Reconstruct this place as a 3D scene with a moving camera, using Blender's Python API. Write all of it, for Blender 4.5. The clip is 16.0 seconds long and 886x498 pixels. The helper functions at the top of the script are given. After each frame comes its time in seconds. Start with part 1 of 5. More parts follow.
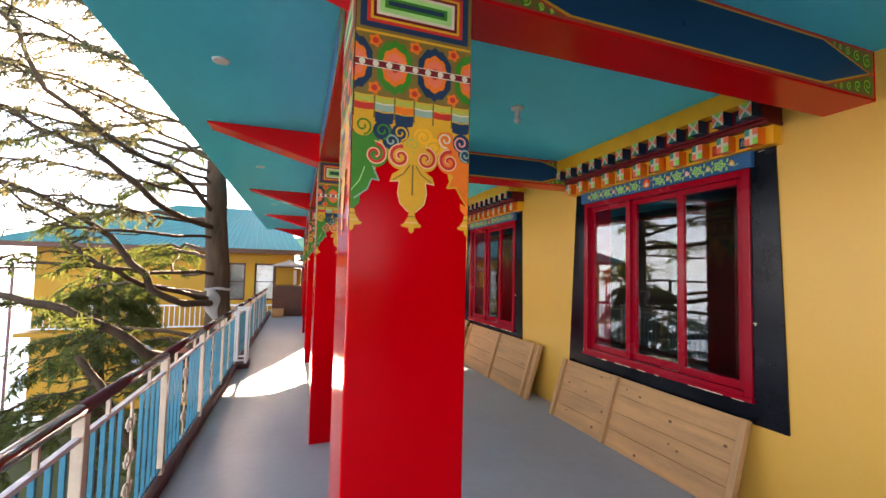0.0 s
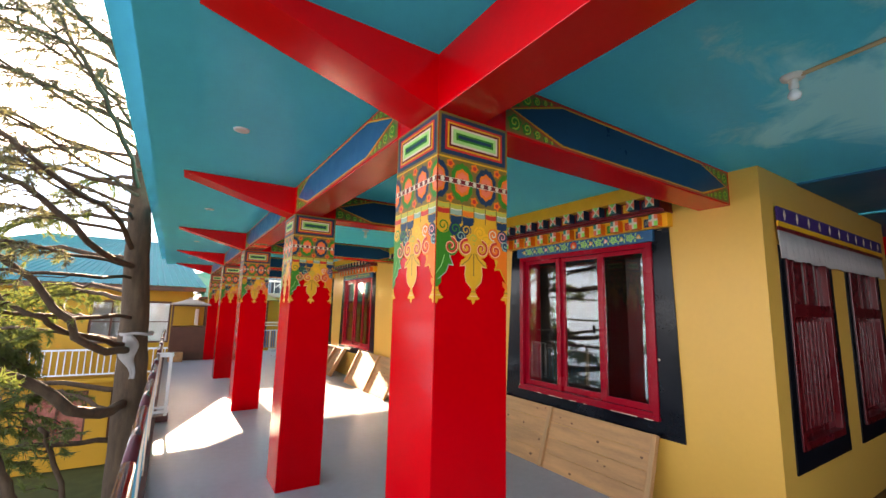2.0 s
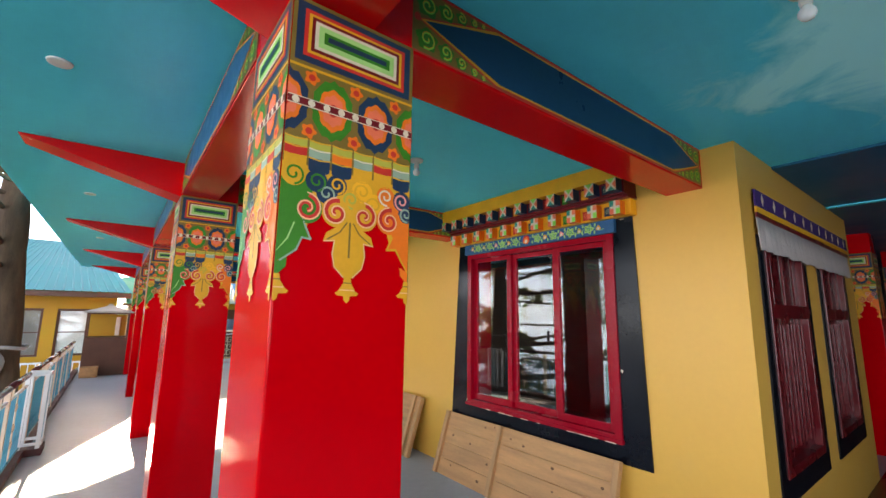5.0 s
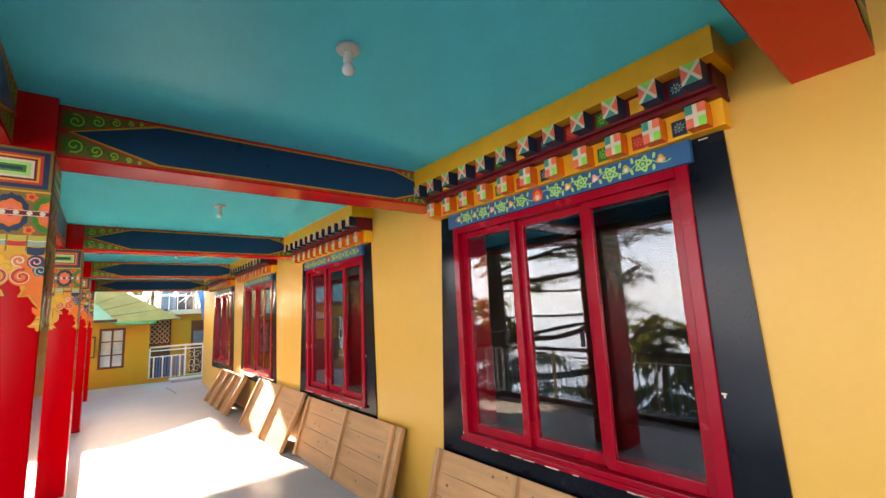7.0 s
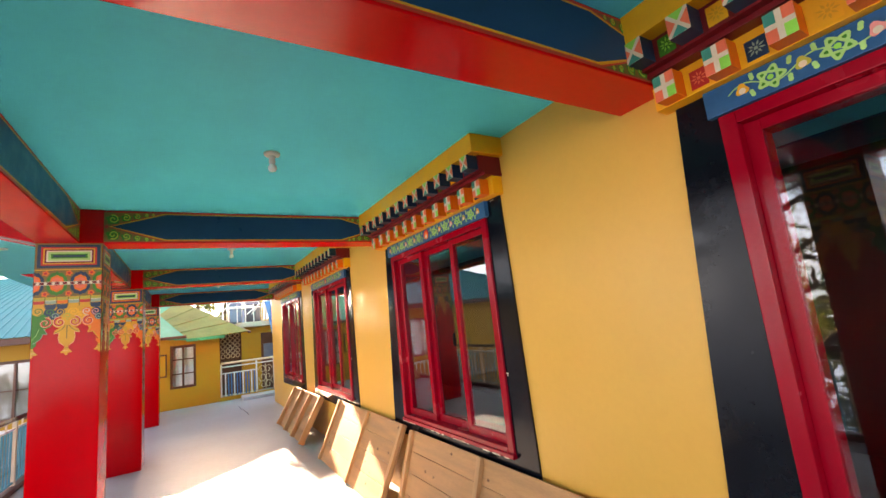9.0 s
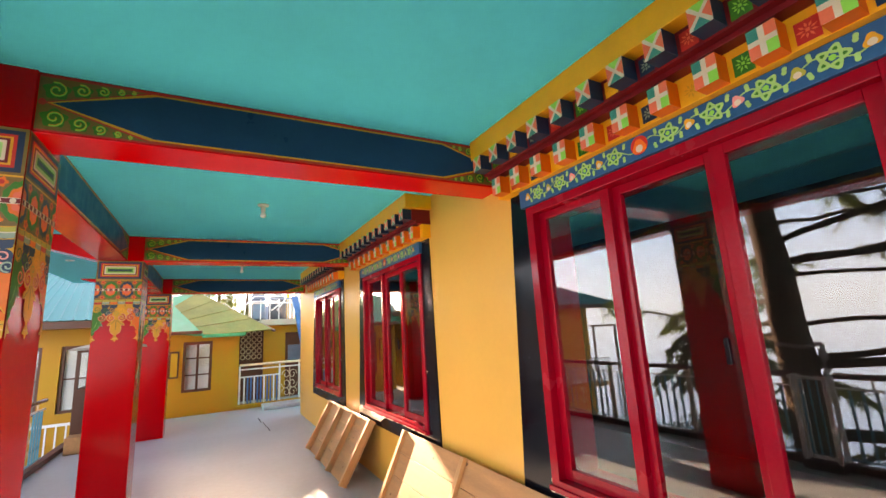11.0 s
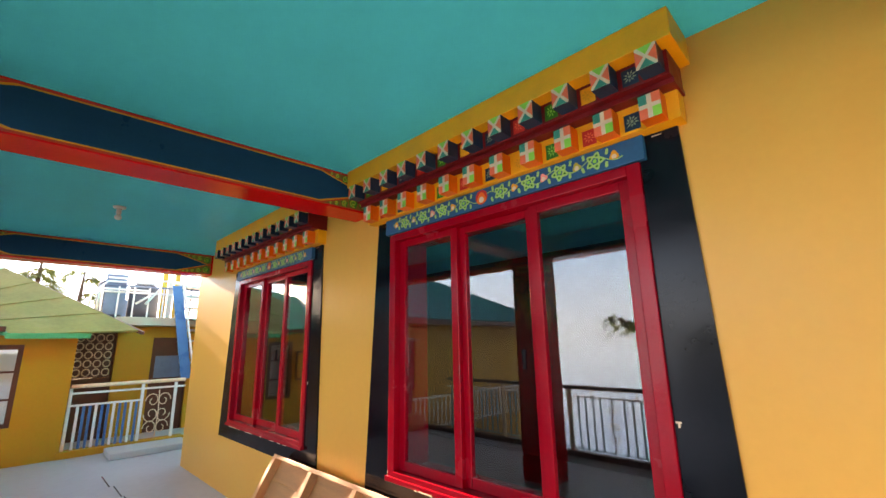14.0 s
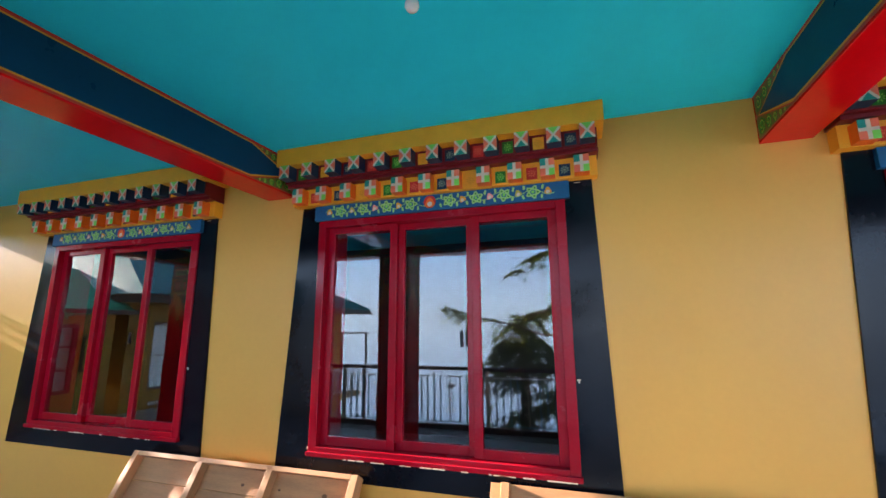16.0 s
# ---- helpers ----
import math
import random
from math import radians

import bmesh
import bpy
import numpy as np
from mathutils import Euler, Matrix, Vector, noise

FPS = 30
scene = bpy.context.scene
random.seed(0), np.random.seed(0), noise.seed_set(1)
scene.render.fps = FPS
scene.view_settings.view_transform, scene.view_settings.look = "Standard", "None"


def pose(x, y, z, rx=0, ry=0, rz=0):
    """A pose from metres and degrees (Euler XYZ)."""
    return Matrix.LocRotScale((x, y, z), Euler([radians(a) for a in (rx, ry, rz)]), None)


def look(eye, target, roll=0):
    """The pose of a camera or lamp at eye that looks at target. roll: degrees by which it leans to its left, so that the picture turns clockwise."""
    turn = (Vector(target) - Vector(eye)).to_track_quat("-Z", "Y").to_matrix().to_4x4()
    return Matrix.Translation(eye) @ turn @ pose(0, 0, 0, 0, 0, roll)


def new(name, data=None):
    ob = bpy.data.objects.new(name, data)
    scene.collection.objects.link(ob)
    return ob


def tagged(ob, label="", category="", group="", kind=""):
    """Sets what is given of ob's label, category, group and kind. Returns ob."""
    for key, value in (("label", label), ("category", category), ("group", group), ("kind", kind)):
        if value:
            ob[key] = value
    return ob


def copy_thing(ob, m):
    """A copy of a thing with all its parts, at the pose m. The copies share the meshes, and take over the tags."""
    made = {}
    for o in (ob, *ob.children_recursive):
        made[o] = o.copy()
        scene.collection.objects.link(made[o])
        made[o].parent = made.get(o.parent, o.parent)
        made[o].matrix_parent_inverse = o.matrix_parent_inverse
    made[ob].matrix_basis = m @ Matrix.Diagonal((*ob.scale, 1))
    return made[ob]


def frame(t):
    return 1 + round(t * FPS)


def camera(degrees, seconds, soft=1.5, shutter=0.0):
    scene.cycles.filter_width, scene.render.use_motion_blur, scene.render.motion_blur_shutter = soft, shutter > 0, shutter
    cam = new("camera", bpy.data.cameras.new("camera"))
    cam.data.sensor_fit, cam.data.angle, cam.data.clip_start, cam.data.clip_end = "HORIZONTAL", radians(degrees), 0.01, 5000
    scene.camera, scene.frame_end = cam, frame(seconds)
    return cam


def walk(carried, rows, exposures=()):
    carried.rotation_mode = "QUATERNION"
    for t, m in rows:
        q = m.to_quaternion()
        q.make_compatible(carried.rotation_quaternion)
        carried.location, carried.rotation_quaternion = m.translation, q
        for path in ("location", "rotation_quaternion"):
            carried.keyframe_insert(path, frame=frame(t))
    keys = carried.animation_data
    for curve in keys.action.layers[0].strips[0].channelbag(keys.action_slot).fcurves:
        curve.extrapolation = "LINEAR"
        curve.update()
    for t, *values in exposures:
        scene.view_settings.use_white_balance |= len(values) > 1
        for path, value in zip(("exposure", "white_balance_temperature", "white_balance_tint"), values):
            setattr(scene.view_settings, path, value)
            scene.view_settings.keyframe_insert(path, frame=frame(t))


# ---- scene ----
cam = camera(93.5, 16.0)
PATH = [
    (0, (0.384, 0.456, 1.578), (1.036, 2.344, 1.685), 1.3),
    (0.5, (0.143, 0.477, 1.604), (0.903, 2.321, 1.749), 1.6),
    (1, (-0.054, 0.443, 1.626), (0.816, 2.231, 1.833), 1.9),
    (1.5, (-0.22, 0.345, 1.653), (0.756, 2.071, 1.91), 1.7),
    (2, (-0.408, 0.277, 1.677), (0.66, 1.944, 1.962), 1.3),
    (2.5, (-0.544, 0.248, 1.686), (0.596, 1.863, 1.987), 1.0),
    (3, (-0.568, 0.235, 1.688), (0.621, 1.814, 1.995), 0.9),
    (3.5, (-0.478, 0.274, 1.685), (0.746, 1.823, 2.003), 1.0),
    (4, (-0.259, 0.336, 1.696), (0.963, 1.886, 2.017), 1.3),
    (4.5, (-0.03, 0.467, 1.671), (1.18, 2.028, 1.986), 1.2),
    (4.7, (0.072, 0.555, 1.668), (1.277, 2.12, 1.985), 1.1),
    (6.8, (1.088, 1.616, 1.71), (2.343, 3.147, 1.996), -2.8),
    (7, (1.173, 1.735, 1.707), (2.42, 3.272, 1.996), -2.9),
    (7.5, (1.328, 2.143, 1.696), (2.55, 3.702, 1.973), -3.7),
    (8, (1.408, 2.575, 1.676), (2.56, 4.184, 1.968), -4.9),
    (8.5, (1.505, 3.034, 1.693), (2.563, 4.703, 2.005), -4.6),
    (9, (1.551, 3.547, 1.693), (2.588, 5.228, 2.009), -6.1),
    (9.2, (1.547, 3.757, 1.686), (2.588, 5.432, 2.018), -6.0),
    (11.5, (1.676, 6.1, 1.644), (2.611, 7.829, 2.016), -2.7),
    (12, (1.682, 6.639, 1.641), (2.607, 8.374, 2.004), -2.6),
    (12.5, (1.601, 7.145, 1.632), (2.595, 8.844, 1.986), -3.0),
    (13, (1.61, 7.661, 1.63), (2.652, 9.327, 2.001), -2.4),
    (13.5, (1.567, 8.137, 1.619), (2.756, 9.697, 2.012), -1.6),
    (14, (1.512, 8.534, 1.586), (2.905, 9.901, 2.024), -1.0),
    (14.5, (1.433, 8.863, 1.582), (3.043, 9.95, 2.057), 0.0),
    (15, (1.239, 9.098, 1.581), (3.035, 9.876, 1.99), -0.8),
    (15.5, (1.007, 9.105, 1.555), (2.865, 9.728, 1.954), 0.4),
    (16, (0.749, 9.077, 1.571), (2.621, 9.677, 1.941), -0.3),
]
walk(cam, [(t, look(eye, target, roll)) for t, eye, target, roll in PATH], [(0.0, 3.25, 9000, 29), (4.5, 3.38, 8700, 25), (7.0, 3.74, 9400, 30), (9.0, 3.65, 9700, 32), (12.0, 3.55, 9600, 32), (13.0, 3.34, 9100, 28), (14.7, 3.41, 9000, 28), (15.5, 3.35, 7400, 23), (16.0, 3.05, 6500, 21)])

# ---------- sky and sun ----------
SUN_EL, SUN_AZ = 17.0, -1.0          # degrees; the sun stands ahead along the veranda
# glow strength of the haze backdrop
HAZE = 0.8
world = bpy.data.worlds.new("sky")
scene.world = world
world.use_nodes = True
sky = world.node_tree.nodes.new("ShaderNodeTexSky")
sky.sky_type, sky.sun_disc = "NISHITA", False
sky.sun_elevation, sky.sun_rotation = radians(SUN_EL), radians(SUN_AZ)
sky.air_density, sky.dust_density, sky.ozone_density = 1.0, 0.6, 0.6
bg = world.node_tree.nodes["Background"]
bg.inputs["Strength"].default_value = 0.10
world.node_tree.links.new(sky.outputs["Color"], bg.inputs["Color"])
sun = new("sun", bpy.data.lights.new("sun", "SUN"))
sun.data.energy, sun.data.angle, sun.data.color = 5.0, radians(0.53), (1.0, 0.90, 0.75)
d = Vector((math.sin(radians(SUN_AZ)) * math.cos(radians(SUN_EL)), math.cos(radians(SUN_AZ)) * math.cos(radians(SUN_EL)), math.sin(radians(SUN_EL))))
sun.matrix_world = look(d * 60, (0, 0, 0))

# ---------- small tools ----------
def link(name, bm, mats, parent=None, label="", smooth=False):
    me = bpy.data.meshes.new(name)
    bmesh.ops.recalc_face_normals(bm, faces=bm.faces[:]) if len(bm.faces) < 4000 else None
    bm.to_mesh(me)
    bm.free()
    for m in (mats if isinstance(mats, (list, tuple)) else [mats]):
        me.materials.append(m)
    if smooth:
        for p in me.polygons:
            p.use_smooth = True
    ob = new(name, me)
    if parent is not None:
        ob.parent = parent
    if label:
        ob["label"] = label
    return ob


def part(name, bm, material, parent, label="", smooth=False):
    return link(name, bm, material, parent, label, smooth)


def same_part(name, ob, parent, m, label=""):
    """Another part on the mesh of ob, at m under parent."""
    o = new(name, ob.data)
    o.parent = parent
    o.matrix_basis = m
    if label:
        o["label"] = label
    return o


def thing(name, loc, label, category, group="", kind=""):
    e = new(name)
    e.empty_display_size = 0.2
    e.location = loc
    return tagged(e, label, category, group, kind)


def structure(name, bm, mats, label, category):
    return tagged(link(name, bm, mats), label, category, kind="structure")


def box(bm, x0, x1, y0, y1, z0, z1, bev=0.0, mi=0):
    vs = [bm.verts.new(p) for p in ((x0, y0, z0), (x1, y0, z0), (x1, y1, z0), (x0, y1, z0),
                                    (x0, y0, z1), (x1, y0, z1), (x1, y1, z1), (x0, y1, z1))]
    fs = [bm.faces.new([vs[i] for i in f]) for f in
          ((0, 3, 2, 1), (4, 5, 6, 7), (0, 1, 5, 4), (1, 2, 6, 5), (2, 3, 7, 6), (3, 0, 4, 7))]
    for f in fs:
        f.material_index = mi
    if bev:
        edges = {e for f in fs for e in f.edges}
        out = bmesh.ops.bevel(bm, geom=list(edges), offset=bev, segments=2, affect="EDGES", profile=0.6)
        for f in out["faces"]:
            f.material_index = mi
    return bm


def boxes(rows, bev=0.0):
    bm = bmesh.new()
    for r in rows:
        box(bm, *r, bev=bev)
    return bm


def prism(bm, pts, put, d0, d1, mi=0):
    """A flat outline (u, v) raised from depth d0 to d1; put(u, v, d) gives the place."""
    a = [bm.verts.new(put(u, v, d0)) for u, v in pts]
    b = [bm.verts.new(put(u, v, d1)) for u, v in pts]
    n = len(pts)
    for vs in (a[::-1], b):
        bm.faces.new(vs).material_index = mi
    for i in range(n):
        bm.faces.new((a[i], a[(i + 1) % n], b[(i + 1) % n], b[i])).material_index = mi
    return bm


def tube(bm, pts, radii, sides=8, mi=0, caps=True):
    """A tapered round bar along points."""
    pts = [Vector(p) for p in pts]
    if not isinstance(radii, (list, tuple)):
        radii = [radii] * len(pts)
    rings, side = [], None
    for i, p in enumerate(pts):
        t = (pts[min(i + 1, len(pts) - 1)] - pts[max(i - 1, 0)]).normalized()
        if side is None:
            side = t.orthogonal().normalized()
        side = (side - t * side.dot(t)).normalized()
        up = t.cross(side)
        rings.append([bm.verts.new(p + radii[i] * (math.cos(a) * side + math.sin(a) * up))
                      for a in (2 * math.pi * k / sides for k in range(sides))])
    for a, b in zip(rings, rings[1:]):
        for k in range(sides):
            bm.faces.new((a[k], a[(k + 1) % sides], b[(k + 1) % sides], b[k])).material_index = mi
    if caps:
        bm.faces.new(rings[0][::-1]).material_index = mi
        bm.faces.new(rings[-1]).material_index = mi
    return bm


def lathe(bm, profile, centre=(0, 0, 0), sides=20, mi=0):
    """A turned shape: (radius, height) from bottom to top."""
    c = Vector(centre)
    rings = [[bm.verts.new(c + Vector((r * math.cos(2 * math.pi * k / sides), r * math.sin(2 * math.pi * k / sides), h)))
              for k in range(sides)] for r, h in profile]
    for a, b in zip(rings, rings[1:]):
        for k in range(sides):
            bm.faces.new((a[k], a[(k + 1) % sides], b[(k + 1) % sides], b[k])).material_index = mi
    bm.faces.new(rings[0][::-1]).material_index = mi
    bm.faces.new(rings[-1]).material_index = mi
    return bm


# ---------- materials ----------
def mat(name, base, rough=0.5, vary=0.12, scale=3.0, fine=60.0, bump=0.05, metal=0.0, spec=0.32, stain=None, stain_amt=0.0,
        stain_scale=1.2, coat=0.0, random=0.0, stretch=None, rough_vary=0.12):
    m = bpy.data.materials.new(name)
    m.use_nodes = True
    nt = m.node_tree
    n, ln = nt.nodes, nt.links
    b = n["Principled BSDF"]
    tc = n.new("ShaderNodeTexCoord")
    src = tc.outputs["Object"]
    if stretch:
        mp = n.new("ShaderNodeMapping")
        mp.inputs["Scale"].default_value = stretch
        ln.new(src, mp.inputs["Vector"])
        src = mp.outputs["Vector"]
    big = n.new("ShaderNodeTexNoise")
    big.inputs["Scale"].default_value, big.inputs["Detail"].default_value = scale, 6
    small = n.new("ShaderNodeTexNoise")
    small.inputs["Scale"].default_value, small.inputs["Detail"].default_value = fine, 3
    for t in (big, small):
        ln.new(src, t.inputs["Vector"])
    mixn = n.new("ShaderNodeMath")
    mixn.operation = "MULTIPLY_ADD"
    mixn.inputs[1].default_value, mixn.inputs[2].default_value = 0.35, 0.0
    ln.new(small.outputs["Fac"], mixn.inputs[0])
    add = n.new("ShaderNodeMath")
    add.operation = "ADD"
    ln.new(big.outputs["Fac"], add.inputs[0])
    ln.new(mixn.outputs[0], add.inputs[1])
    ramp = n.new("ShaderNodeMapRange")
    ramp.inputs["From Min"].default_value, ramp.inputs["From Max"].default_value = 0.4, 0.95
    ramp.inputs["To Min"].default_value, ramp.inputs["To Max"].default_value = 1 - vary, 1 + vary
    ln.new(add.outputs[0], ramp.inputs["Value"])
    hsv = n.new("ShaderNodeHueSaturation")
    hsv.inputs["Color"].default_value = (*base, 1)
    val = ramp.outputs["Result"]
    if random:
        oi = n.new("ShaderNodeObjectInfo")
        rr = n.new("ShaderNodeMapRange")
        rr.inputs["To Min"].default_value, rr.inputs["To Max"].default_value = 1 - random, 1 + random
        ln.new(oi.outputs["Random"], rr.inputs["Value"])
        mu = n.new("ShaderNodeMath")
        mu.operation = "MULTIPLY"
        ln.new(val, mu.inputs[0])
        ln.new(rr.outputs["Result"], mu.inputs[1])
        val = mu.outputs[0]
    ln.new(val, hsv.inputs["Value"])
    col = hsv.outputs["Color"]
    if stain:
        st = n.new("ShaderNodeTexNoise")
        st.inputs["Scale"].default_value, st.inputs["Detail"].default_value, st.inputs["Roughness"].default_value = stain_scale, 8, 0.65
        ln.new(src, st.inputs["Vector"])
        sr = n.new("ShaderNodeMapRange")
        sr.inputs["From Min"].default_value, sr.inputs["From Max"].default_value = 0.55, 0.72
        sr.inputs["To Max"].default_value = stain_amt
        ln.new(st.outputs["Fac"], sr.inputs["Value"])
        mx = n.new("ShaderNodeMix")
        mx.data_type = "RGBA"
        ln.new(sr.outputs["Result"], mx.inputs["Factor"])
        ln.new(col, mx.inputs["A"])
        mx.inputs["B"].default_value = (*stain, 1)
        col = mx.outputs["Result"]
    ln.new(col, b.inputs["Base Color"])
    rg = n.new("ShaderNodeMapRange")
    rg.inputs["From Min"].default_value, rg.inputs["From Max"].default_value = 0.3, 0.75
    rg.inputs["To Min"].default_value, rg.inputs["To Max"].default_value = max(0.02, rough - rough_vary), min(1, rough + rough_vary)
    ln.new(big.outputs["Fac"], rg.inputs["Value"])
    ln.new(rg.outputs["Result"], b.inputs["Roughness"])
    b.inputs["Metallic"].default_value = metal
    b.inputs["Specular IOR Level"].default_value = spec
    b.inputs["Coat Weight"].default_value = coat
    b.inputs["Coat Roughness"].default_value = 0.12
    if bump:
        bp = n.new("ShaderNodeBump")
        bp.inputs["Strength"].default_value, bp.inputs["Distance"].default_value = bump, 0.01
        ln.new(add.outputs[0], bp.inputs["Height"])
        ln.new(bp.outputs["Normal"], b.inputs["Normal"])
    return m


RED = mat("red_enamel_paint", (0.56, 0.0015, 0.004), 0.15, 0.10, 2.0, 40, 0.03, spec=0.10, rough_vary=0.06)
RED_FLAT = mat("beam_red_paint", (0.68, 0.003, 0.005), 0.20, 0.10, 2.0, 40, 0.03, spec=0.28, rough_vary=0.08)
MAROON = mat("maroon_window_paint", (0.32, 0.003, 0.012), 0.22, 0.12, 3.0, 50, 0.03, spec=0.20)
MAROON_DARK = mat("dark_maroon_door_paint", (0.12, 0.004, 0.006), 0.3, 0.15, 3.0, 50, 0.05, coat=0.3)
TEAL = mat("teal_ceiling_paint", (0.002, 0.66, 0.82), 0.36, 0.05, 1.2, 25, 0.02, rough_vary=0.03, spec=0.05)
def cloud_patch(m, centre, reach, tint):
    """Pale patch with ragged edges round one place of a painted surface."""
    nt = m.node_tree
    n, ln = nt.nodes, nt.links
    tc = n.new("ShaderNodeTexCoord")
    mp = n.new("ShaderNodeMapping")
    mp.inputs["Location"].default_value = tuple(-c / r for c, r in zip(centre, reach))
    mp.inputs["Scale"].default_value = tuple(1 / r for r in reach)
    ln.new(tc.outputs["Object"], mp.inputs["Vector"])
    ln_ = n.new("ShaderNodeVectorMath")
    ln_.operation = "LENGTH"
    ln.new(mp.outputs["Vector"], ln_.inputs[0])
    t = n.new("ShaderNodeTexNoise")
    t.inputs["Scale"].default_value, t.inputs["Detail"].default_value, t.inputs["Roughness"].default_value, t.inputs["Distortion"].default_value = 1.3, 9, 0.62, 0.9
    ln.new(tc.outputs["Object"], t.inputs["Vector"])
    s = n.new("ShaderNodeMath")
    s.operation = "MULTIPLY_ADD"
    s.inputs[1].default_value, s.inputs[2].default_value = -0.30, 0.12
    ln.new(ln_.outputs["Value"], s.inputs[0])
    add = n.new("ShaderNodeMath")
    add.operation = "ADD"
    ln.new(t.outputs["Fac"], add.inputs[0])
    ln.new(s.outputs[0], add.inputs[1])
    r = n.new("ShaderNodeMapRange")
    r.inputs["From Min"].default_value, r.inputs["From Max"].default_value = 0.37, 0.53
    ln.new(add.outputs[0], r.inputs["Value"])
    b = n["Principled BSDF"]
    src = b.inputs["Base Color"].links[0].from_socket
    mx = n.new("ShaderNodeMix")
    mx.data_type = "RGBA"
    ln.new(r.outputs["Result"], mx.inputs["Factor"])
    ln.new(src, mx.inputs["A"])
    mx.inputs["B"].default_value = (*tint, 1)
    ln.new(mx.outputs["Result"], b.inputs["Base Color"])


# paler cyan patch on the ceiling round the first bulb
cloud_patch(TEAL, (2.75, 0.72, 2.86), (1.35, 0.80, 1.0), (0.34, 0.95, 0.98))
YELLOW = mat("ochre_wall_paint", (0.68, 0.335, 0.062), 0.40, 0.05, 1.1, 30, 0.06, stain=(0.62, 0.33, 0.085), stain_amt=0.35, spec=0.3, rough_vary=0.05)
BLACK = mat("black_frame_paint", (0.004, 0.005, 0.008), 0.20, 0.3, 2.4, 40, 0.05, spec=0.18, rough_vary=0.12)
CEMENT = mat("grey_polished_cement", (0.405, 0.425, 0.45), 0.36, 0.14, 0.9, 14, 0.03, rough_vary=0.05, spec=0.22)
KERB = mat("dark_red_kerb_paint", (0.10, 0.03, 0.028), 0.5, 0.2)
WHITE = mat("white_metal_paint", (0.72, 0.72, 0.72), 0.35, 0.08, 4, 50, 0.04)
CREAM = mat("cream_metal_paint", (0.72, 0.55, 0.40), 0.4, 0.14, 6, 60, 0.05, stain=(0.45, 0.2, 0.1), stain_amt=0.35, stain_scale=5)
RAIL_TEAL = mat("teal_blue_metal_paint", (0.02, 0.26, 0.36), 0.35, 0.15, 5, 60, 0.05)
RAIL_MAROON = mat("maroon_handrail_paint", (0.10, 0.022, 0.026), 0.22, 0.2, 4, 60, 0.05, coat=0.4)
WOOD = mat("pine_board", (0.47, 0.22, 0.09), 0.62, 0.28, 2.2, 34, 0.18, stretch=(6, 0.7, 6), random=0.14)
WOOD2 = mat("pine_batten", (0.50, 0.245, 0.105), 0.62, 0.25, 2.2, 34, 0.18, stretch=(6, 6, 0.7), random=0.12)
PAINT = {
    "gold": mat("gold_paint", (0.72, 0.31, 0.02), 0.45, 0.12, 8, 80, 0.04),
    "orange": mat("orange_paint", (0.84, 0.15, 0.012), 0.45, 0.12, 8, 80, 0.04),
    "green": mat("green_paint", (0.015, 0.17, 0.012), 0.45, 0.15, 8, 80, 0.04),
    "lime": mat("light_green_paint", (0.30, 0.55, 0.16), 0.45, 0.12, 8, 80, 0.04),
    "navy": mat("navy_paint", (0.010, 0.030, 0.062), 0.4, 0.15, 8, 80, 0.04),
    "cream": mat("cream_paint", (0.68, 0.52, 0.36), 0.45, 0.1, 8, 80, 0.04),
    "sage": mat("sage_paint", (0.25, 0.33, 0.23), 0.45, 0.12, 8, 80, 0.04),
    "brown": mat("brown_paint", (0.21, 0.115, 0.022), 0.45, 0.15, 8, 80, 0.04),
    "dkred": mat("dark_red_paint", (0.17, 0.008, 0.01), 0.4, 0.12, 8, 80, 0.04),
    "pink": mat("pink_paint", (0.80, 0.26, 0.22), 0.45, 0.1, 8, 80, 0.04),
    "red": mat("bright_red_paint", (0.60, 0.03, 0.02), 0.4, 0.1, 8, 80, 0.04),
    "blue": mat("blue_board_paint", (0.004, 0.085, 0.19), 0.4, 0.12, 8, 80, 0.04),
    "coral": mat("coral_red_paint", (0.86, 0.15, 0.07), 0.45, 0.1, 8, 80, 0.04),
    "leaf": mat("bright_leaf_green_paint", (0.20, 0.60, 0.08), 0.45, 0.1, 8, 80, 0.04),
    "jade": mat("jade_green_paint", (0.01, 0.22, 0.16), 0.45, 0.1, 8, 80, 0.04),
    "olive": mat("olive_paint", (0.42, 0.36, 0.05), 0.45, 0.12, 8, 80, 0.04),
    "yellow": mat("yellow_paint", (0.88, 0.37, 0.02), 0.45, 0.08, 8, 80, 0.04),
    "deepblue": mat("deep_blue_beam_paint", (0.003, 0.046, 0.10), 0.36, 0.12, 3, 60, 0.04, spec=0.15),
    "peach": mat("peach_outline_paint", (0.84, 0.40, 0.20), 0.45, 0.1, 8, 80, 0.04),
    "violet": mat("violet_cloth", (0.045, 0.014, 0.11), 0.8, 0.15, 8, 80, 0.04),
}
PKEYS = list(PAINT)
PMATS = [PAINT[k] for k in PKEYS]
PI = {k: i for i, k in enumerate(PKEYS)}
BARK = mat("cedar_bark", (0.085, 0.052, 0.033), 0.85, 0.4, 5, 45, 0.9, stretch=(3, 3, 0.6), spec=0.2)
ROOF_TEAL = mat("teal_sheet_roof", (0.015, 0.20, 0.21), 0.4, 0.12, 1.5, 20, 0.05, metal=0.0)
ROOF_GREEN = mat("faded_green_sheet_roof", (0.24, 0.20, 0.07), 0.85, 0.25, 1.6, 20, 0.06, stain=(0.34, 0.25, 0.12), stain_amt=0.7, spec=0.15)
HOUSE_YELLOW = mat("house_yellow_paint", (0.46, 0.22, 0.015), 0.6, 0.08, 1.0, 25, 0.08)
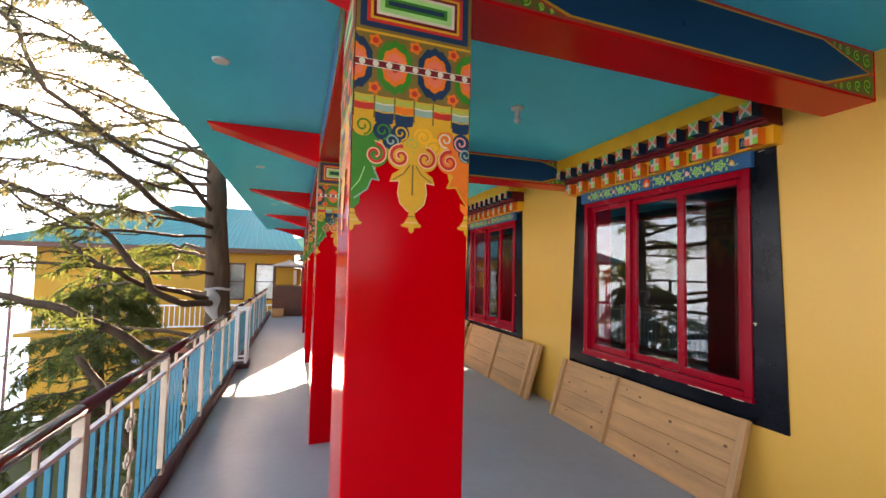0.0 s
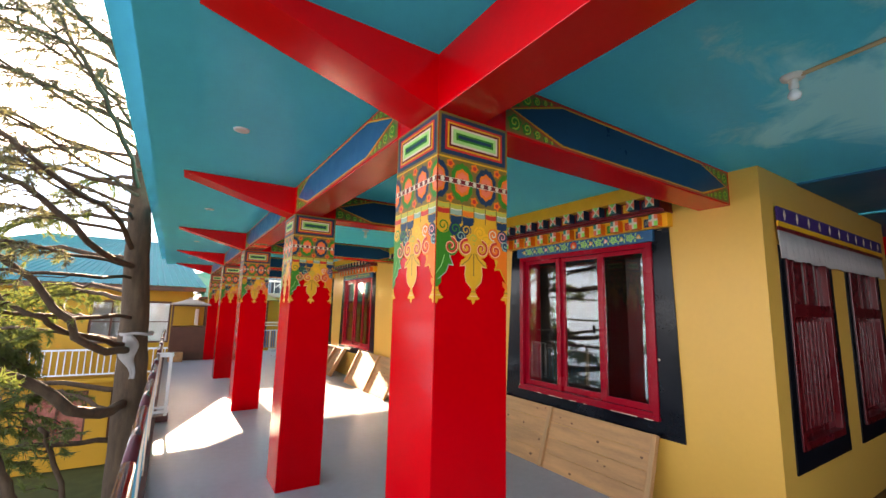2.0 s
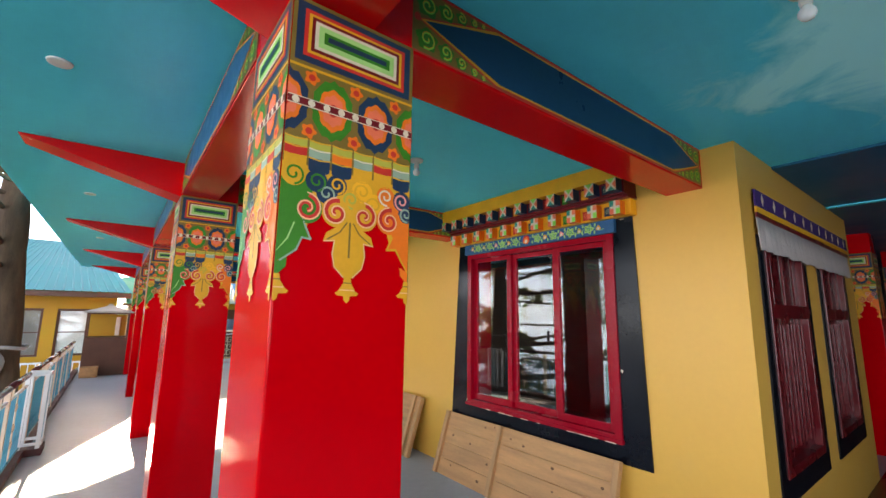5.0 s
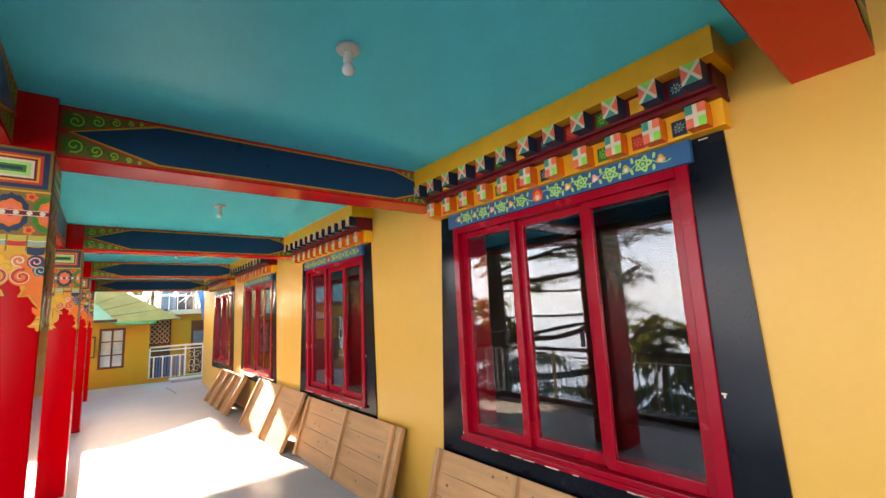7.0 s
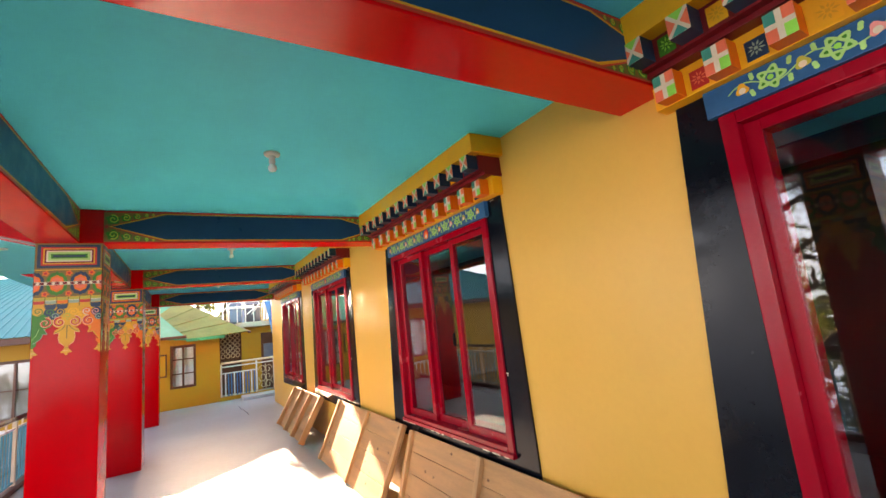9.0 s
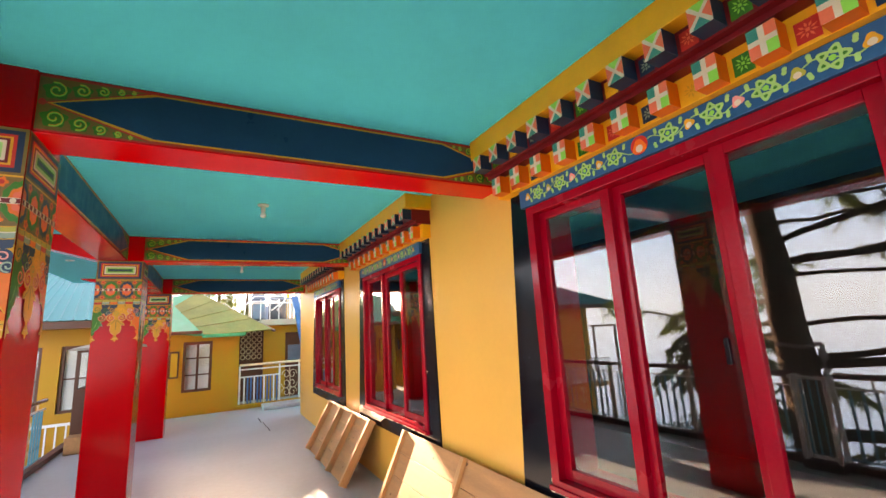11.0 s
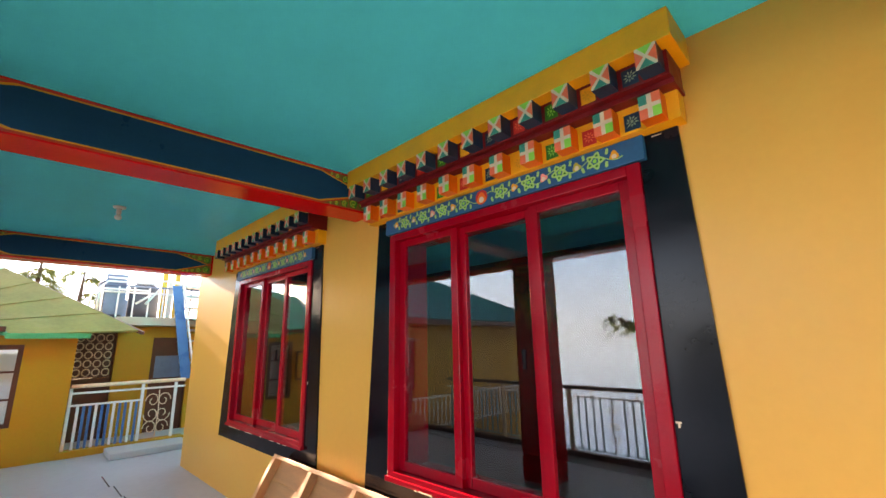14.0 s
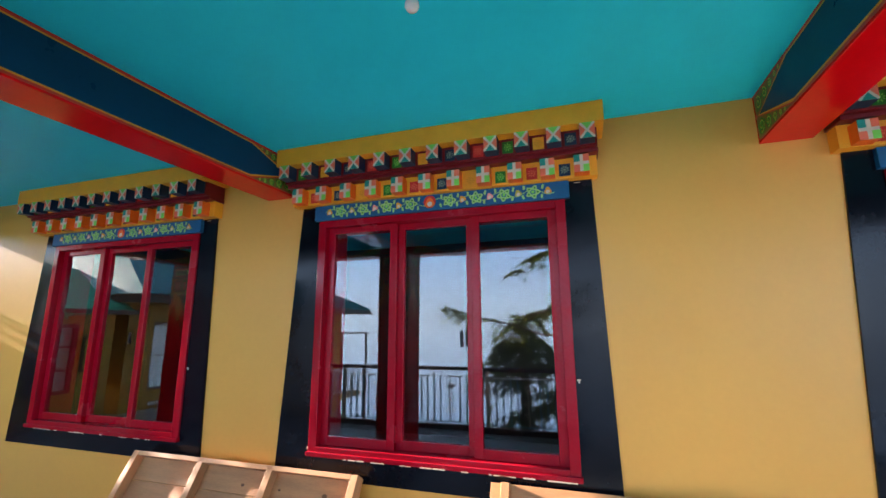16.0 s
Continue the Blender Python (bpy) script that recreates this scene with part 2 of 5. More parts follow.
BROWN = mat("brown_painted_timber", (0.10, 0.035, 0.02), 0.45, 0.2, 4, 50, 0.08)
# near-black colour holding the shade of unlit rooms, no real plaster tone
DARKROOM = mat("unlit_room_shade", (0.018, 0.013, 0.011), 0.8, 0.2)
CURTAIN = mat("striped_red_curtain", (0.42, 0.12, 0.09), 0.8, 0.2, 3, 40, 0.1, stretch=(12, 1, 0.5))
CLOTH_GREY = mat("greyed_cotton", (0.22, 0.19, 0.17), 0.85, 0.1, 5, 120, 0.2)
CLOTH = mat("white_cotton_cloth", (0.66, 0.62, 0.58), 0.85, 0.1, 5, 120, 0.2)
BULB = mat("white_bulb_glass", (0.85, 0.82, 0.78), 0.2, 0.03, 4, 30, 0.0)
CERAMIC = mat("white_plastic_holder", (0.72, 0.68, 0.62), 0.35, 0.06, 4, 30, 0.0)
STEEL = mat("grey_steel", (0.35, 0.36, 0.38), 0.35, 0.12, 5, 40, 0.03, metal=0.8)
BLUE_METAL = mat("blue_metal_paint", (0.04, 0.15, 0.36), 0.35, 0.15, 5, 60, 0.05)
CABLE = mat("beige_cable", (0.55, 0.36, 0.2), 0.5, 0.1)


def glass_mat(name, ior=1.5, tint=(0.9, 0.94, 0.93)):
    m = bpy.data.materials.new(name)
    m.use_nodes = True
    b = m.node_tree.nodes["Principled BSDF"]
    b.inputs["Base Color"].default_value = (*tint, 1)
    b.inputs["Roughness"].default_value = 0.0
    b.inputs["IOR"].default_value = ior
    b.inputs["Transmission Weight"].default_value = 1.0
    return m


GLASS = glass_mat("window_glass", 1.6)


def leaf_mat(name, base):
    m = mat(name, base, 0.55, 0.35, 1.2, 9, 0.0, spec=0.3)
    nt = m.node_tree
    b = nt.nodes["Principled BSDF"]
    tr = nt.nodes.new("ShaderNodeBsdfTranslucent")
    tr.inputs["Color"].default_value = (base[0] * 1.6, base[1] * 1.5, base[2] * 0.8, 1)
    mx = nt.nodes.new("ShaderNodeMixShader")
    mx.inputs[0].default_value = 0.5
    out = nt.nodes["Material Output"]
    nt.links.new(b.outputs[0], mx.inputs[1])
    nt.links.new(tr.outputs[0], mx.inputs[2])
    nt.links.new(mx.outputs[0], out.inputs["Surface"])
    return m


NEEDLES = leaf_mat("cedar_needles", (0.10, 0.13, 0.05))
NEEDLES_DRY = leaf_mat("dry_needles", (0.10, 0.10, 0.075))
GRASS = mat("hillside_grass", (0.09, 0.10, 0.04), 0.9, 0.4, 0.2, 3, 0.2, spec=0.1)

# ---------- plan ----------
XW = 3.385            # face of the window wall
CEIL = 2.86           # ceiling
BEAM = 2.575          # underside of the beams
PX0, PX1, PW = 0.53, 0.936, 0.406
PILLARS = [1.80, 4.447, 7.84, 11.24, 14.995]     # near faces along y
WINDOWS = [2.50, 5.86, 9.115, 12.05]             # near edges of the red frames
WIDTHS = [1.79, 1.68, 1.77, 1.77]                # widths of the red frames
WZ0, WZ1 = 0.745, 2.355
WALL_END = 15.5
ROOF_END = 15.62
REAR = -5.0


# ---------- large structure ----------
bm = bmesh.new()
box(bm, -0.56, 14.0, REAR, 20.4, -0.22, 0.0)
box(bm, -0.98, -0.56, REAR, 1.5, -0.22, 0.0)
structure("floor", bm, CEMENT, "grey polished cement veranda floor with worn stains", "floor")
bm = boxes([(-0.98, -0.90, REAR, 1.5, 0.002, 0.075), (-0.56, -0.45, 1.5, 7.62, 0.002, 0.075), (-0.56, -0.30, 7.62, 7.95, 0.002, 0.085), (-0.56, -0.45, 7.95, 16.2, 0.002, 0.075)], 0.006)
structure("kerb", bm, KERB, "dark red painted kerb under the railing", "kerb")

T = 0.28
rows = []
edges = [1.61]
for y, w in zip(WINDOWS, WIDTHS):
    edges += [y, y + w]
edges.append(WALL_END)
for a, b in zip(edges[0::2], edges[1::2]):
    rows.append((XW, XW + T, a, b, 0.0, CEIL))
for y, w in zip(WINDOWS, WIDTHS):
    rows.append((XW, XW + T, y, y + w, 0.0, WZ0))
    rows.append((XW, XW + T, y, y + w, WZ1, CEIL))
structure("wall_east", boxes(rows), YELLOW, "smooth ochre yellow painted veranda wall with four window openings", "wall")

# the set-back wall round the corner, with two tall windows
DW = [(3.74, 4.72), (5.34, 6.30)]
rows = [(XW + T, DW[0][0], 1.61, 1.61 + T, 0, CEIL), (DW[0][1], DW[1][0], 1.61, 1.61 + T, 0, CEIL), (DW[1][1], 6.9, 1.61, 1.61 + T, 0, CEIL)]
for a, b in DW:
    rows += [(a, b, 1.61, 1.61 + T, 0, 0.66), (a, b, 1.61, 1.61 + T, 2.25, CEIL)]
structure("wall_porch", boxes(rows), YELLOW, "ochre yellow porch wall beside the corner", "wall")
# unseen walls added to keep light out of the rooms and the porch
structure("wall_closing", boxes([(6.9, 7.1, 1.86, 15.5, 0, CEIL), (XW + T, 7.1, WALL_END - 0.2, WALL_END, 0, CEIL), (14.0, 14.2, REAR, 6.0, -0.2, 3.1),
                                 (7.1, 14.0, 5.8, 6.0, 0, 3.0), (2.0, 14.2, REAR - 0.2, REAR, -0.2, 3.1)]), DARKROOM, "added unseen walls that shut light out of rooms and porch", "wall")
structure("room_floor", boxes([(XW + T, 6.9, 1.86, WALL_END - 0.2, 0.004, 0.02)]), DARKROOM, "room floor behind the windows, coloured near black as shade", "floor")

bm = bmesh.new()
box(bm, -0.66, 14.2, REAR - 0.2, ROOF_END, CEIL, CEIL + 0.16)
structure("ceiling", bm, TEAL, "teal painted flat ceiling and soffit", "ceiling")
# darker teal for the ceiling sheets beyond x = 4.17
DARK_TEAL = mat("dark_teal_porch_ceiling", (0.002, 0.11, 0.19), 0.4, 0.08, 1.2, 25, 0.02, spec=0.08)
DARK_FLOOR = mat("dark_red_floor_paint", (0.055, 0.018, 0.014), 0.35, 0.2, 1.5, 20, 0.05)
structure("ceiling_porch", boxes([(4.17, 5.95, REAR, 1.605, CEIL - 0.02, CEIL - 0.002), (6.02, 13.99, REAR, 5.79, CEIL - 0.02, CEIL - 0.002)]), DARK_TEAL, "dark blue sheets just under the porch ceiling", "ceiling")
structure("trim_porch", boxes([(5.952, 6.018, REAR, 1.605, CEIL - 0.035, CEIL - 0.002)], 0.004), TEAL, "teal painted ceiling bead of the porch", "trim")
structure("floor_porch", boxes([(4.0, 13.99, REAR, 1.605, 0.002, 0.006)]), DARK_FLOOR, "dark red painted porch floor", "floor")
bm = boxes([(-0.80, 14.2, REAR - 0.4, ROOF_END + 0.15, CEIL + 0.164, CEIL + 0.30)])
structure("roof_slab", bm, TEAL, "teal painted roof slab edge", "roof")


# ---------- painted panels on the beams ----------
def beam_panel(length, height, blue):
    """A long painted panel: blue field with pointed ends, gold outline, green scrollwork at both ends."""
    bm = bmesh.new()
    L, H = length / 2, height

    def put(u, v, d):
        return (u, -d, v)

    def flat(pts, k, d):
        vs = [bm.verts.new(put(u, v, d)) for u, v in pts]
        bm.faces.new(vs).material_index = PI[k]

    tip = 0.38

    def hexa(e, g):
        return [(-L + e, H * 0.5), (-L + e + tip, g), (L - e - tip, g), (L - e, H * 0.5), (L - e - tip, H - g), (-L + e + tip, H - g)]

    def stroke(pts, w, k, d):
        for p, q in zip(pts, pts[1:]):
            dx, dy = q[0] - p[0], q[1] - p[1]
            n = math.hypot(dx, dy) or 1
            ox, oy = -dy / n * w, dx / n * w
            flat([(p[0] - ox, p[1] - oy), (q[0] - ox, q[1] - oy), (q[0] + ox, q[1] + oy), (p[0] + ox, p[1] + oy)], k, d)
    flat([(-L, 0.0), (L, 0.0), (L, H), (-L, H)], "brown", 0.002)
    flat([(-L, H - 0.012), (L, H - 0.012), (L, H), (-L, H)], "red", 0.003)
    flat([(-L, 0.0), (L, 0.0), (L, 0.007), (-L, 0.007)], "red", 0.003)
    flat(hexa(0.02, 0.009), "red", 0.0032)
    flat(hexa(0.034, 0.014), "gold", 0.004)
    flat(hexa(0.052, 0.023), blue, 0.005)
    # curling leaves in the corners above and below each point
    for s in (-1, 1):
        for u, r in ((0.062, 0.046), (0.150, 0.036), (0.225, 0.027), (0.290, 0.018), (0.338, 0.011)):
            room = 0.5 * H * (1 - max(0.0, u - 0.03) / tip)
            for top in (0, 1):
                v = room * 0.47 + 0.006
                c = (s * (L - u), H - v - 0.008 if top else v)
                flat([(c[0] + r * (1 + 0.16 * math.sin(5 * a)) * math.cos(a), c[1] + 0.92 * r * (1 + 0.16 * math.sin(5 * a)) * math.sin(a))
                      for a in (2 * math.pi * i / 20 for i in range(20))], "green", 0.0042)
                curl = []
                for i in range(15):
                    a = (0.62 if top else -0.62) * i + (1.2 if top else -1.2)
                    rr = r * (0.86 - 0.052 * i)
                    curl.append((c[0] + s * rr * math.cos(a), c[1] + rr * math.sin(a)))
                stroke(curl, 0.0036, "leaf", 0.0055)
                stroke([(p[0], p[1] + 0.004) for p in curl], 0.0014, "gold", 0.006)
        c = (s * (L - 0.018), H * 0.5)
        flat([(c[0] + 0.014 * math.cos(a), c[1] + 0.016 * math.sin(a)) for a in (2 * math.pi * i / 12 for i in range(12))], "red", 0.007)
    return bm


BW = 0.25
for y, shift, skew in zip(PILLARS, (0.02, 0.02, -0.04, -0.10, 0.0), (0.0, 0.06, 0.06, 0.12, 0.0)):
    c = y + shift + skew + BW / 2
    L = XW - PX1
    th = thing("painted_cross_beam", (PX1, c, BEAM), "red painted cross beam with deep blue pointed panels and gold outlines", "beam", "beams from pillar to wall")
    th.matrix_basis = pose(PX1, c, BEAM, 0, 0, -math.degrees(math.atan2(skew, L)))
    part("beam_body", boxes([(-0.02, L + 0.01, -BW / 2, BW / 2, 0, CEIL - BEAM + 0.01)], 0.004), RED_FLAT, th)
    Lp, Hp = L - 0.03, CEIL - BEAM - 0.016
    first = part("side_panel", beam_panel(Lp, Hp, "deepblue"), PMATS, th, "deep blue panel with green scroll ends")
    first.matrix_basis = Matrix.Translation((L / 2 - 0.01, -BW / 2 - 0.001, 0.010))
    same_part("side_panel", first, th, Matrix.Translation((L / 2 - 0.01, BW / 2 + 0.001, 0.010)) @ Matrix.Rotation(math.pi, 4, "Z"), "deep blue panel with green scroll ends")
    # cantilever wedge towards the eaves
    bm = bmesh.new()
    prism(bm, [(0.02, 0), (0.02, CEIL - BEAM + 0.005), (-0.96, CEIL - BEAM + 0.005), (-0.96, CEIL - BEAM - 0.006)],
          lambda u, v, d: (PX0 - PX1 + u, d, v), -BW / 2, BW / 2)
    part("cantilever_wedge", bm, RED_FLAT, th, "red tapered bracket under the eaves")
for a, b in zip([REAR] + [y + PW for y in PILLARS[:-1]], PILLARS):
    L = b - a
    th = thing("painted_edge_beam", (PX0 + 0.129, a, BEAM), "red painted edge beam over the pillars with light blue panels", "beam", "beams from pillar to pillar")
    part("beam_body", boxes([(-0.127, 0.127, -0.01, L + 0.01, 0.002, CEIL - BEAM + 0.01)], 0.004), RED_FLAT, th)
    if a > REAR:
        Lp, Hp = L - 0.03, CEIL - BEAM - 0.016
        first = part("side_panel", beam_panel(Lp, Hp, "blue"), PMATS, th, "blue panel with green scroll ends")
        first.matrix_basis = Matrix.Translation((-0.128, L / 2, 0.010)) @ Matrix.Rotation(-math.pi / 2, 4, "Z")
        same_part("side_panel", first, th, Matrix.Translation((0.128, L / 2, 0.010)) @ Matrix.Rotation(math.pi / 2, 4, "Z"), "blue panel with green scroll ends")


# ---------- pillars ----------
def pillar_art():
    """Painted capital on one face of a pillar; u across, v up from the floor."""
    bm = bmesh.new()
    W = PW / 2 - 0.001

    def flat(pts, k, layer):
        vs = [bm.verts.new((min(W, max(-W, u)), -0.0006 * layer - 0.0008, v)) for u, v in pts]
        try:
            bm.faces.new(vs).material_index = PI[k]
        except ValueError:
            pass

    def rect(u0, u1, v0, v1, k, layer):
        flat([(u0, v0), (u1, v0), (u1, v1), (u0, v1)], k, layer)

    def disc(u, v, r, k, layer, lobes=0, amp=0.0, sy=1.0, n=28):
        if u - r >= W or u + r <= -W:
            return
        flat([(u + r * (1 + amp * math.cos(lobes * a)) * math.cos(a), v + sy * r * (1 + amp * math.cos(lobes * a)) * math.sin(a))
              for a in (2 * math.pi * i / n for i in range(n))], k, layer)

    def stroke(pts, w, k, layer):
        for i, (p, q) in enumerate(zip(pts, pts[1:])):
            dx, dy = q[0] - p[0], q[1] - p[1]
            n = math.hypot(dx, dy) or 1
            ox, oy, ex, ey = -dy / n * w / 2, dx / n * w / 2, dx / n * w * 0.25, dy / n * w * 0.25
            flat([(p[0] - ox - ex, p[1] - oy - ey), (q[0] - ox + ex, q[1] - oy + ey), (q[0] + ox + ex, q[1] + oy + ey), (p[0] + ox - ex, p[1] + oy - ey)], k, layer + 0.2 * (i % 2))

    def spiral(u, v, r, k, layer, s=1, turns=1.55, w=0.008, start=-1.4):
        pts = []
        for i in range(26):
            f = i / 25
            a = start + s * f * turns * 2 * math.pi
            pts.append((u + r * (1 - 0.8 * f) * math.cos(a), v + r * (1 - 0.8 * f) * math.sin(a)))
        stroke(pts, w, k, layer)

    # top block
    rect(-W, W, 2.365, 2.574, "brown", 1)
    rect(-W + 0.012, W - 0.012, 2.378, 2.562, "navy", 2)
    rect(-W + 0.034, W - 0.034, 2.397, 2.543, "red", 3)
    rect(-W + 0.046, W - 0.046, 2.408, 2.532, "gold", 4)
    rect(-W + 0.055, W - 0.055, 2.416, 2.524, "dkred", 5)
    rect(-W + 0.065, W - 0.065, 2.426, 2.514, "cream", 6)
    rect(-W + 0.076, W - 0.076, 2.436, 2.504, "lime", 7)
    rect(-W + 0.092, W - 0.092, 2.452, 2.488, "green", 8)
    rect(-W + 0.104, W - 0.104, 2.462, 2.478, "navy", 9)
    rect(-W, W, 2.358, 2.366, "gold", 3)
    # flower band with a string of beads
    rect(-W, W, 2.15, 2.36, "brown", 1)
    for i, u in enumerate((-0.205, -0.07, 0.07, 0.205)):
        k = ("navy", "green")[i % 2]
        disc(u, 2.255, 0.064, k, 2, 12, 0.06, 1.42)
        disc(u, 2.255, 0.045, "orange", 3, 8, 0.06, 1.42)
        disc(u, 2.255, 0.034, "coral", 4, 8, 0.08, 1.4)
        disc(u, 2.255, 0.014, "red", 5, 0, 0, 1.4)
    for u in (-0.137, 0.0, 0.137):
        for v in (2.335, 2.175):
            disc(u, v, 0.020, "orange", 3, 5, 0.18)
            disc(u, v, 0.010, "red", 4)
    rect(-W, W, 2.243, 2.269, "cream", 6)
    rect(-W, W, 2.246, 2.266, "dkred", 7)
    for i in range(9):
        disc(-W + (i + 0.5) * 2 * W / 9, 2.256, 0.0105, "cream", 8, n=14)
    # row of hanging tubes
    rect(-W, W, 2.06, 2.152, "brown", 1)
    mids = ("red", "sage", "orange", "sage", "red", "sage")
    lows = ("gold", "navy", "navy", "gold", "gold", "navy")
    for i in range(6):
        u0 = -W + i * 2 * W / 6 + 0.003
        u1 = u0 + 2 * W / 6 - 0.006
        c = (u0 + u1) / 2
        h = (u1 - u0) / 2
        for (v0, v1, k, ly) in ((2.118, 2.150, "olive", 2), (2.094, 2.126, mids[i], 3), (2.066, 2.099, lows[i], 4)):
            arc = [(c + h * math.cos(math.pi + math.pi * j / 8), v0 + 0.010 * math.sin(math.pi + math.pi * j / 8)) for j in range(9)]
            flat([(u0, v1)] + arc + [(u1, v1)], k, ly)
            stroke([(u0, v1), (c, v1 - 0.004), (u1, v1)], 0.004, "cream" if k == "sage" else "gold", ly + 0.5)
    # coloured ground of the scrolls, cut into lobes below
    flat([(-W, 2.075), (-W, 1.835), (-0.165, 1.850), (-0.128, 1.885), (-0.115, 1.95), (-0.06, 1.975), (0.0, 1.975), (0.06, 1.975),
          (0.115, 1.95), (0.13, 1.89), (0.165, 1.855), (W, 1.82), (W, 2.075)], "gold", 2)
    flat([(-W, 2.03), (-W, 1.80), (-0.178, 1.815), (-0.150, 1.842), (-0.138, 1.875), (-0.118, 1.872), (-0.132, 1.905), (-0.142, 1.95), (-0.115, 2.0), (-0.12, 2.045), (-0.17, 2.05)], "green", 3)
    flat([(W, 2.02), (W, 1.79), (0.178, 1.835), (0.158, 1.872), (0.128, 1.868), (0.142, 1.905), (0.140, 1.95), (0.112, 1.985), (0.115, 2.02)], "orange", 3)
    stroke([(-0.190, 1.806), (-0.150, 1.838), (-0.137, 1.872), (-0.113, 1.870), (-0.130, 1.905), (-0.142, 1.935)], 0.005, "sage", 6)
    stroke([(W, 1.80), (0.176, 1.834), (0.156, 1.868), (0.123, 1.864), (0.142, 1.905)], 0.006, "gold", 6)
    stroke([(-W, 1.83), (-0.175, 1.865), (-0.16, 1.91)], 0.004, "lime", 6)
    # small clouds
    for (u, v, r, k, ring) in ((-0.17, 2.045, 0.034, "gold", "green"), (-0.105, 2.035, 0.032, "navy", "green"), (-0.075, 2.005, 0.030, "navy", "sage"),
                               (-0.045, 2.035, 0.030, "navy", "gold"), (0.035, 2.03, 0.034, "yellow", "gold"), (0.075, 1.995, 0.036, "yellow", "gold"),
                               (0.115, 2.03, 0.032, "orange", "cream"), (0.172, 2.025, 0.032, "navy", "pink"), (0.19, 1.985, 0.028, "navy", "sage"), (0.0, 2.0, 0.03, "gold", "olive")):
        disc(u, v, r, k, 4, 0, 0, 1.0, 20)
        spiral(u, v, r * 0.86, ring, 5, 1 if u < 0 else -1, 1.3, 0.006)
    # large scrolls
    for (u, s, k, g) in ((-0.128, -1, "peach", "green"), (-0.044, 1, "peach", "gold"), (0.044, -1, "peach", "gold"), (0.128, 1, "peach", "orange")):
        disc(u, 1.955, 0.043, g, 6, 0, 0, 1.0, 22)
        spiral(u, 1.955, 0.036, "red", 7, s, 1.4, 0.012, 1.4)
        spiral(u, 1.955, 0.043, k, 8, s, 1.45, 0.0045, 1.6)
    # middle pendant of leaves with its bell
    flat([(0, 1.972), (0.030, 1.945), (0.038, 1.915), (0.070, 1.895), (0.078, 1.868), (0.045, 1.872), (0.050, 1.835), (0.042, 1.800), (0.014, 1.772), (-0.014, 1.772),
          (-0.042, 1.800), (-0.050, 1.835), (-0.045, 1.872), (-0.078, 1.868), (-0.070, 1.895), (-0.038, 1.915), (-0.030, 1.945)], "gold", 5)
    for s in (-1, 1):
        stroke([(s * 0.076, 1.870), (s * 0.045, 1.874), (s * 0.050, 1.835), (s * 0.042, 1.800), (s * 0.014, 1.773)], 0.0035, "peach", 7)
        stroke([(s * 0.010, 1.93), (s * 0.030, 1.90), (s * 0.066, 1.876)], 0.004, "brown", 7)
    stroke([(0, 1.93), (0, 1.83)], 0.006, "brown", 7)

    def bell(u):
        flat([(u - 0.010, 1.772), (u - 0.013, 1.755), (u - 0.026, 1.735), (u - 0.036, 1.728), (u - 0.030, 1.722), (u - 0.010, 1.720), (u - 0.008, 1.708), (u, 1.700),
              (u + 0.008, 1.708), (u + 0.010, 1.720), (u + 0.030, 1.722), (u + 0.036, 1.728), (u + 0.026, 1.735), (u + 0.013, 1.755), (u + 0.010, 1.772)], "gold", 5)
        stroke([(u - 0.022, 1.737), (u + 0.022, 1.737)], 0.0035, "peach", 7)
        stroke([(u - 0.012, 1.757), (u + 0.012, 1.757)], 0.003, "brown", 7)
    bell(0)
    for s in (-1, 1):
        flat([(s * W, 1.80), (s * (W - 0.030), 1.815), (s * (W - 0.028), 1.79), (s * (W - 0.010), 1.772), (s * W, 1.772)], "green" if s < 0 else "orange", 4)
        bell(s * (W - 0.004))
    return bm


def make_pillar(y):
    th = thing("painted_pillar", ((PX0 + PX1) / 2, y + PW / 2, 0), "square red enamelled pillar with painted scrolls and flowers at the top", "pillar", "row of veranda pillars")
    part("shaft", boxes([(-PW / 2, PW / 2, -PW / 2, PW / 2, 0, BEAM + 0.004)], 0.007), RED, th)
    art = part("painted_capital", pillar_art(), PMATS, th, "gold, green and orange scroll painting")
    art.matrix_basis = Matrix.Translation((0, -PW / 2, 0))
    part("pillar_head", boxes([(-PW / 2 + 0.004, PW / 2 - 0.003, -PW / 2 + 0.004, PW / 2 - 0.004, BEAM + 0.006, CEIL + 0.004)]), RED_FLAT, th)
    for k in (1, 2, 3):
        r = Matrix.Rotation(k * math.pi / 2, 4, "Z")
        same_part("painted_capital", art, th, r @ Matrix.Translation((0, -PW / 2, 0)), "gold, green and orange scroll painting")
    return th


pillar = make_pillar(PILLARS[0])
for y in PILLARS[1:]:
    copy_thing(pillar, pose((PX0 + PX1) / 2, y + PW / 2, 0))
for x, y in ((8.25, 1.75), (10.6, 1.5)):
    copy_thing(pillar, pose(x, y, 0))
bm = bmesh.new()
prism(bm, [(-0.065, 0.555), (-0.035, 0.565), (-0.02, 0.578), (0.012, 0.574), (0.018, 0.566), (0.0, 0.562), (-0.008, 0.545), (-0.03, 0.552), (-0.045, 0.545)], lambda u, v, d: (u, -PW / 2 - d, v), -0.001, 0.0012)
part("paint_chip", bm, PAINT["cream"], pillar, "bare plaster chip in the paint")


# ---------- windows ----------
def plane_x(x):
    """Puts an outline (along y, up z) on a plane facing -x."""
    return lambda u, v, d: (x - d, u, v)


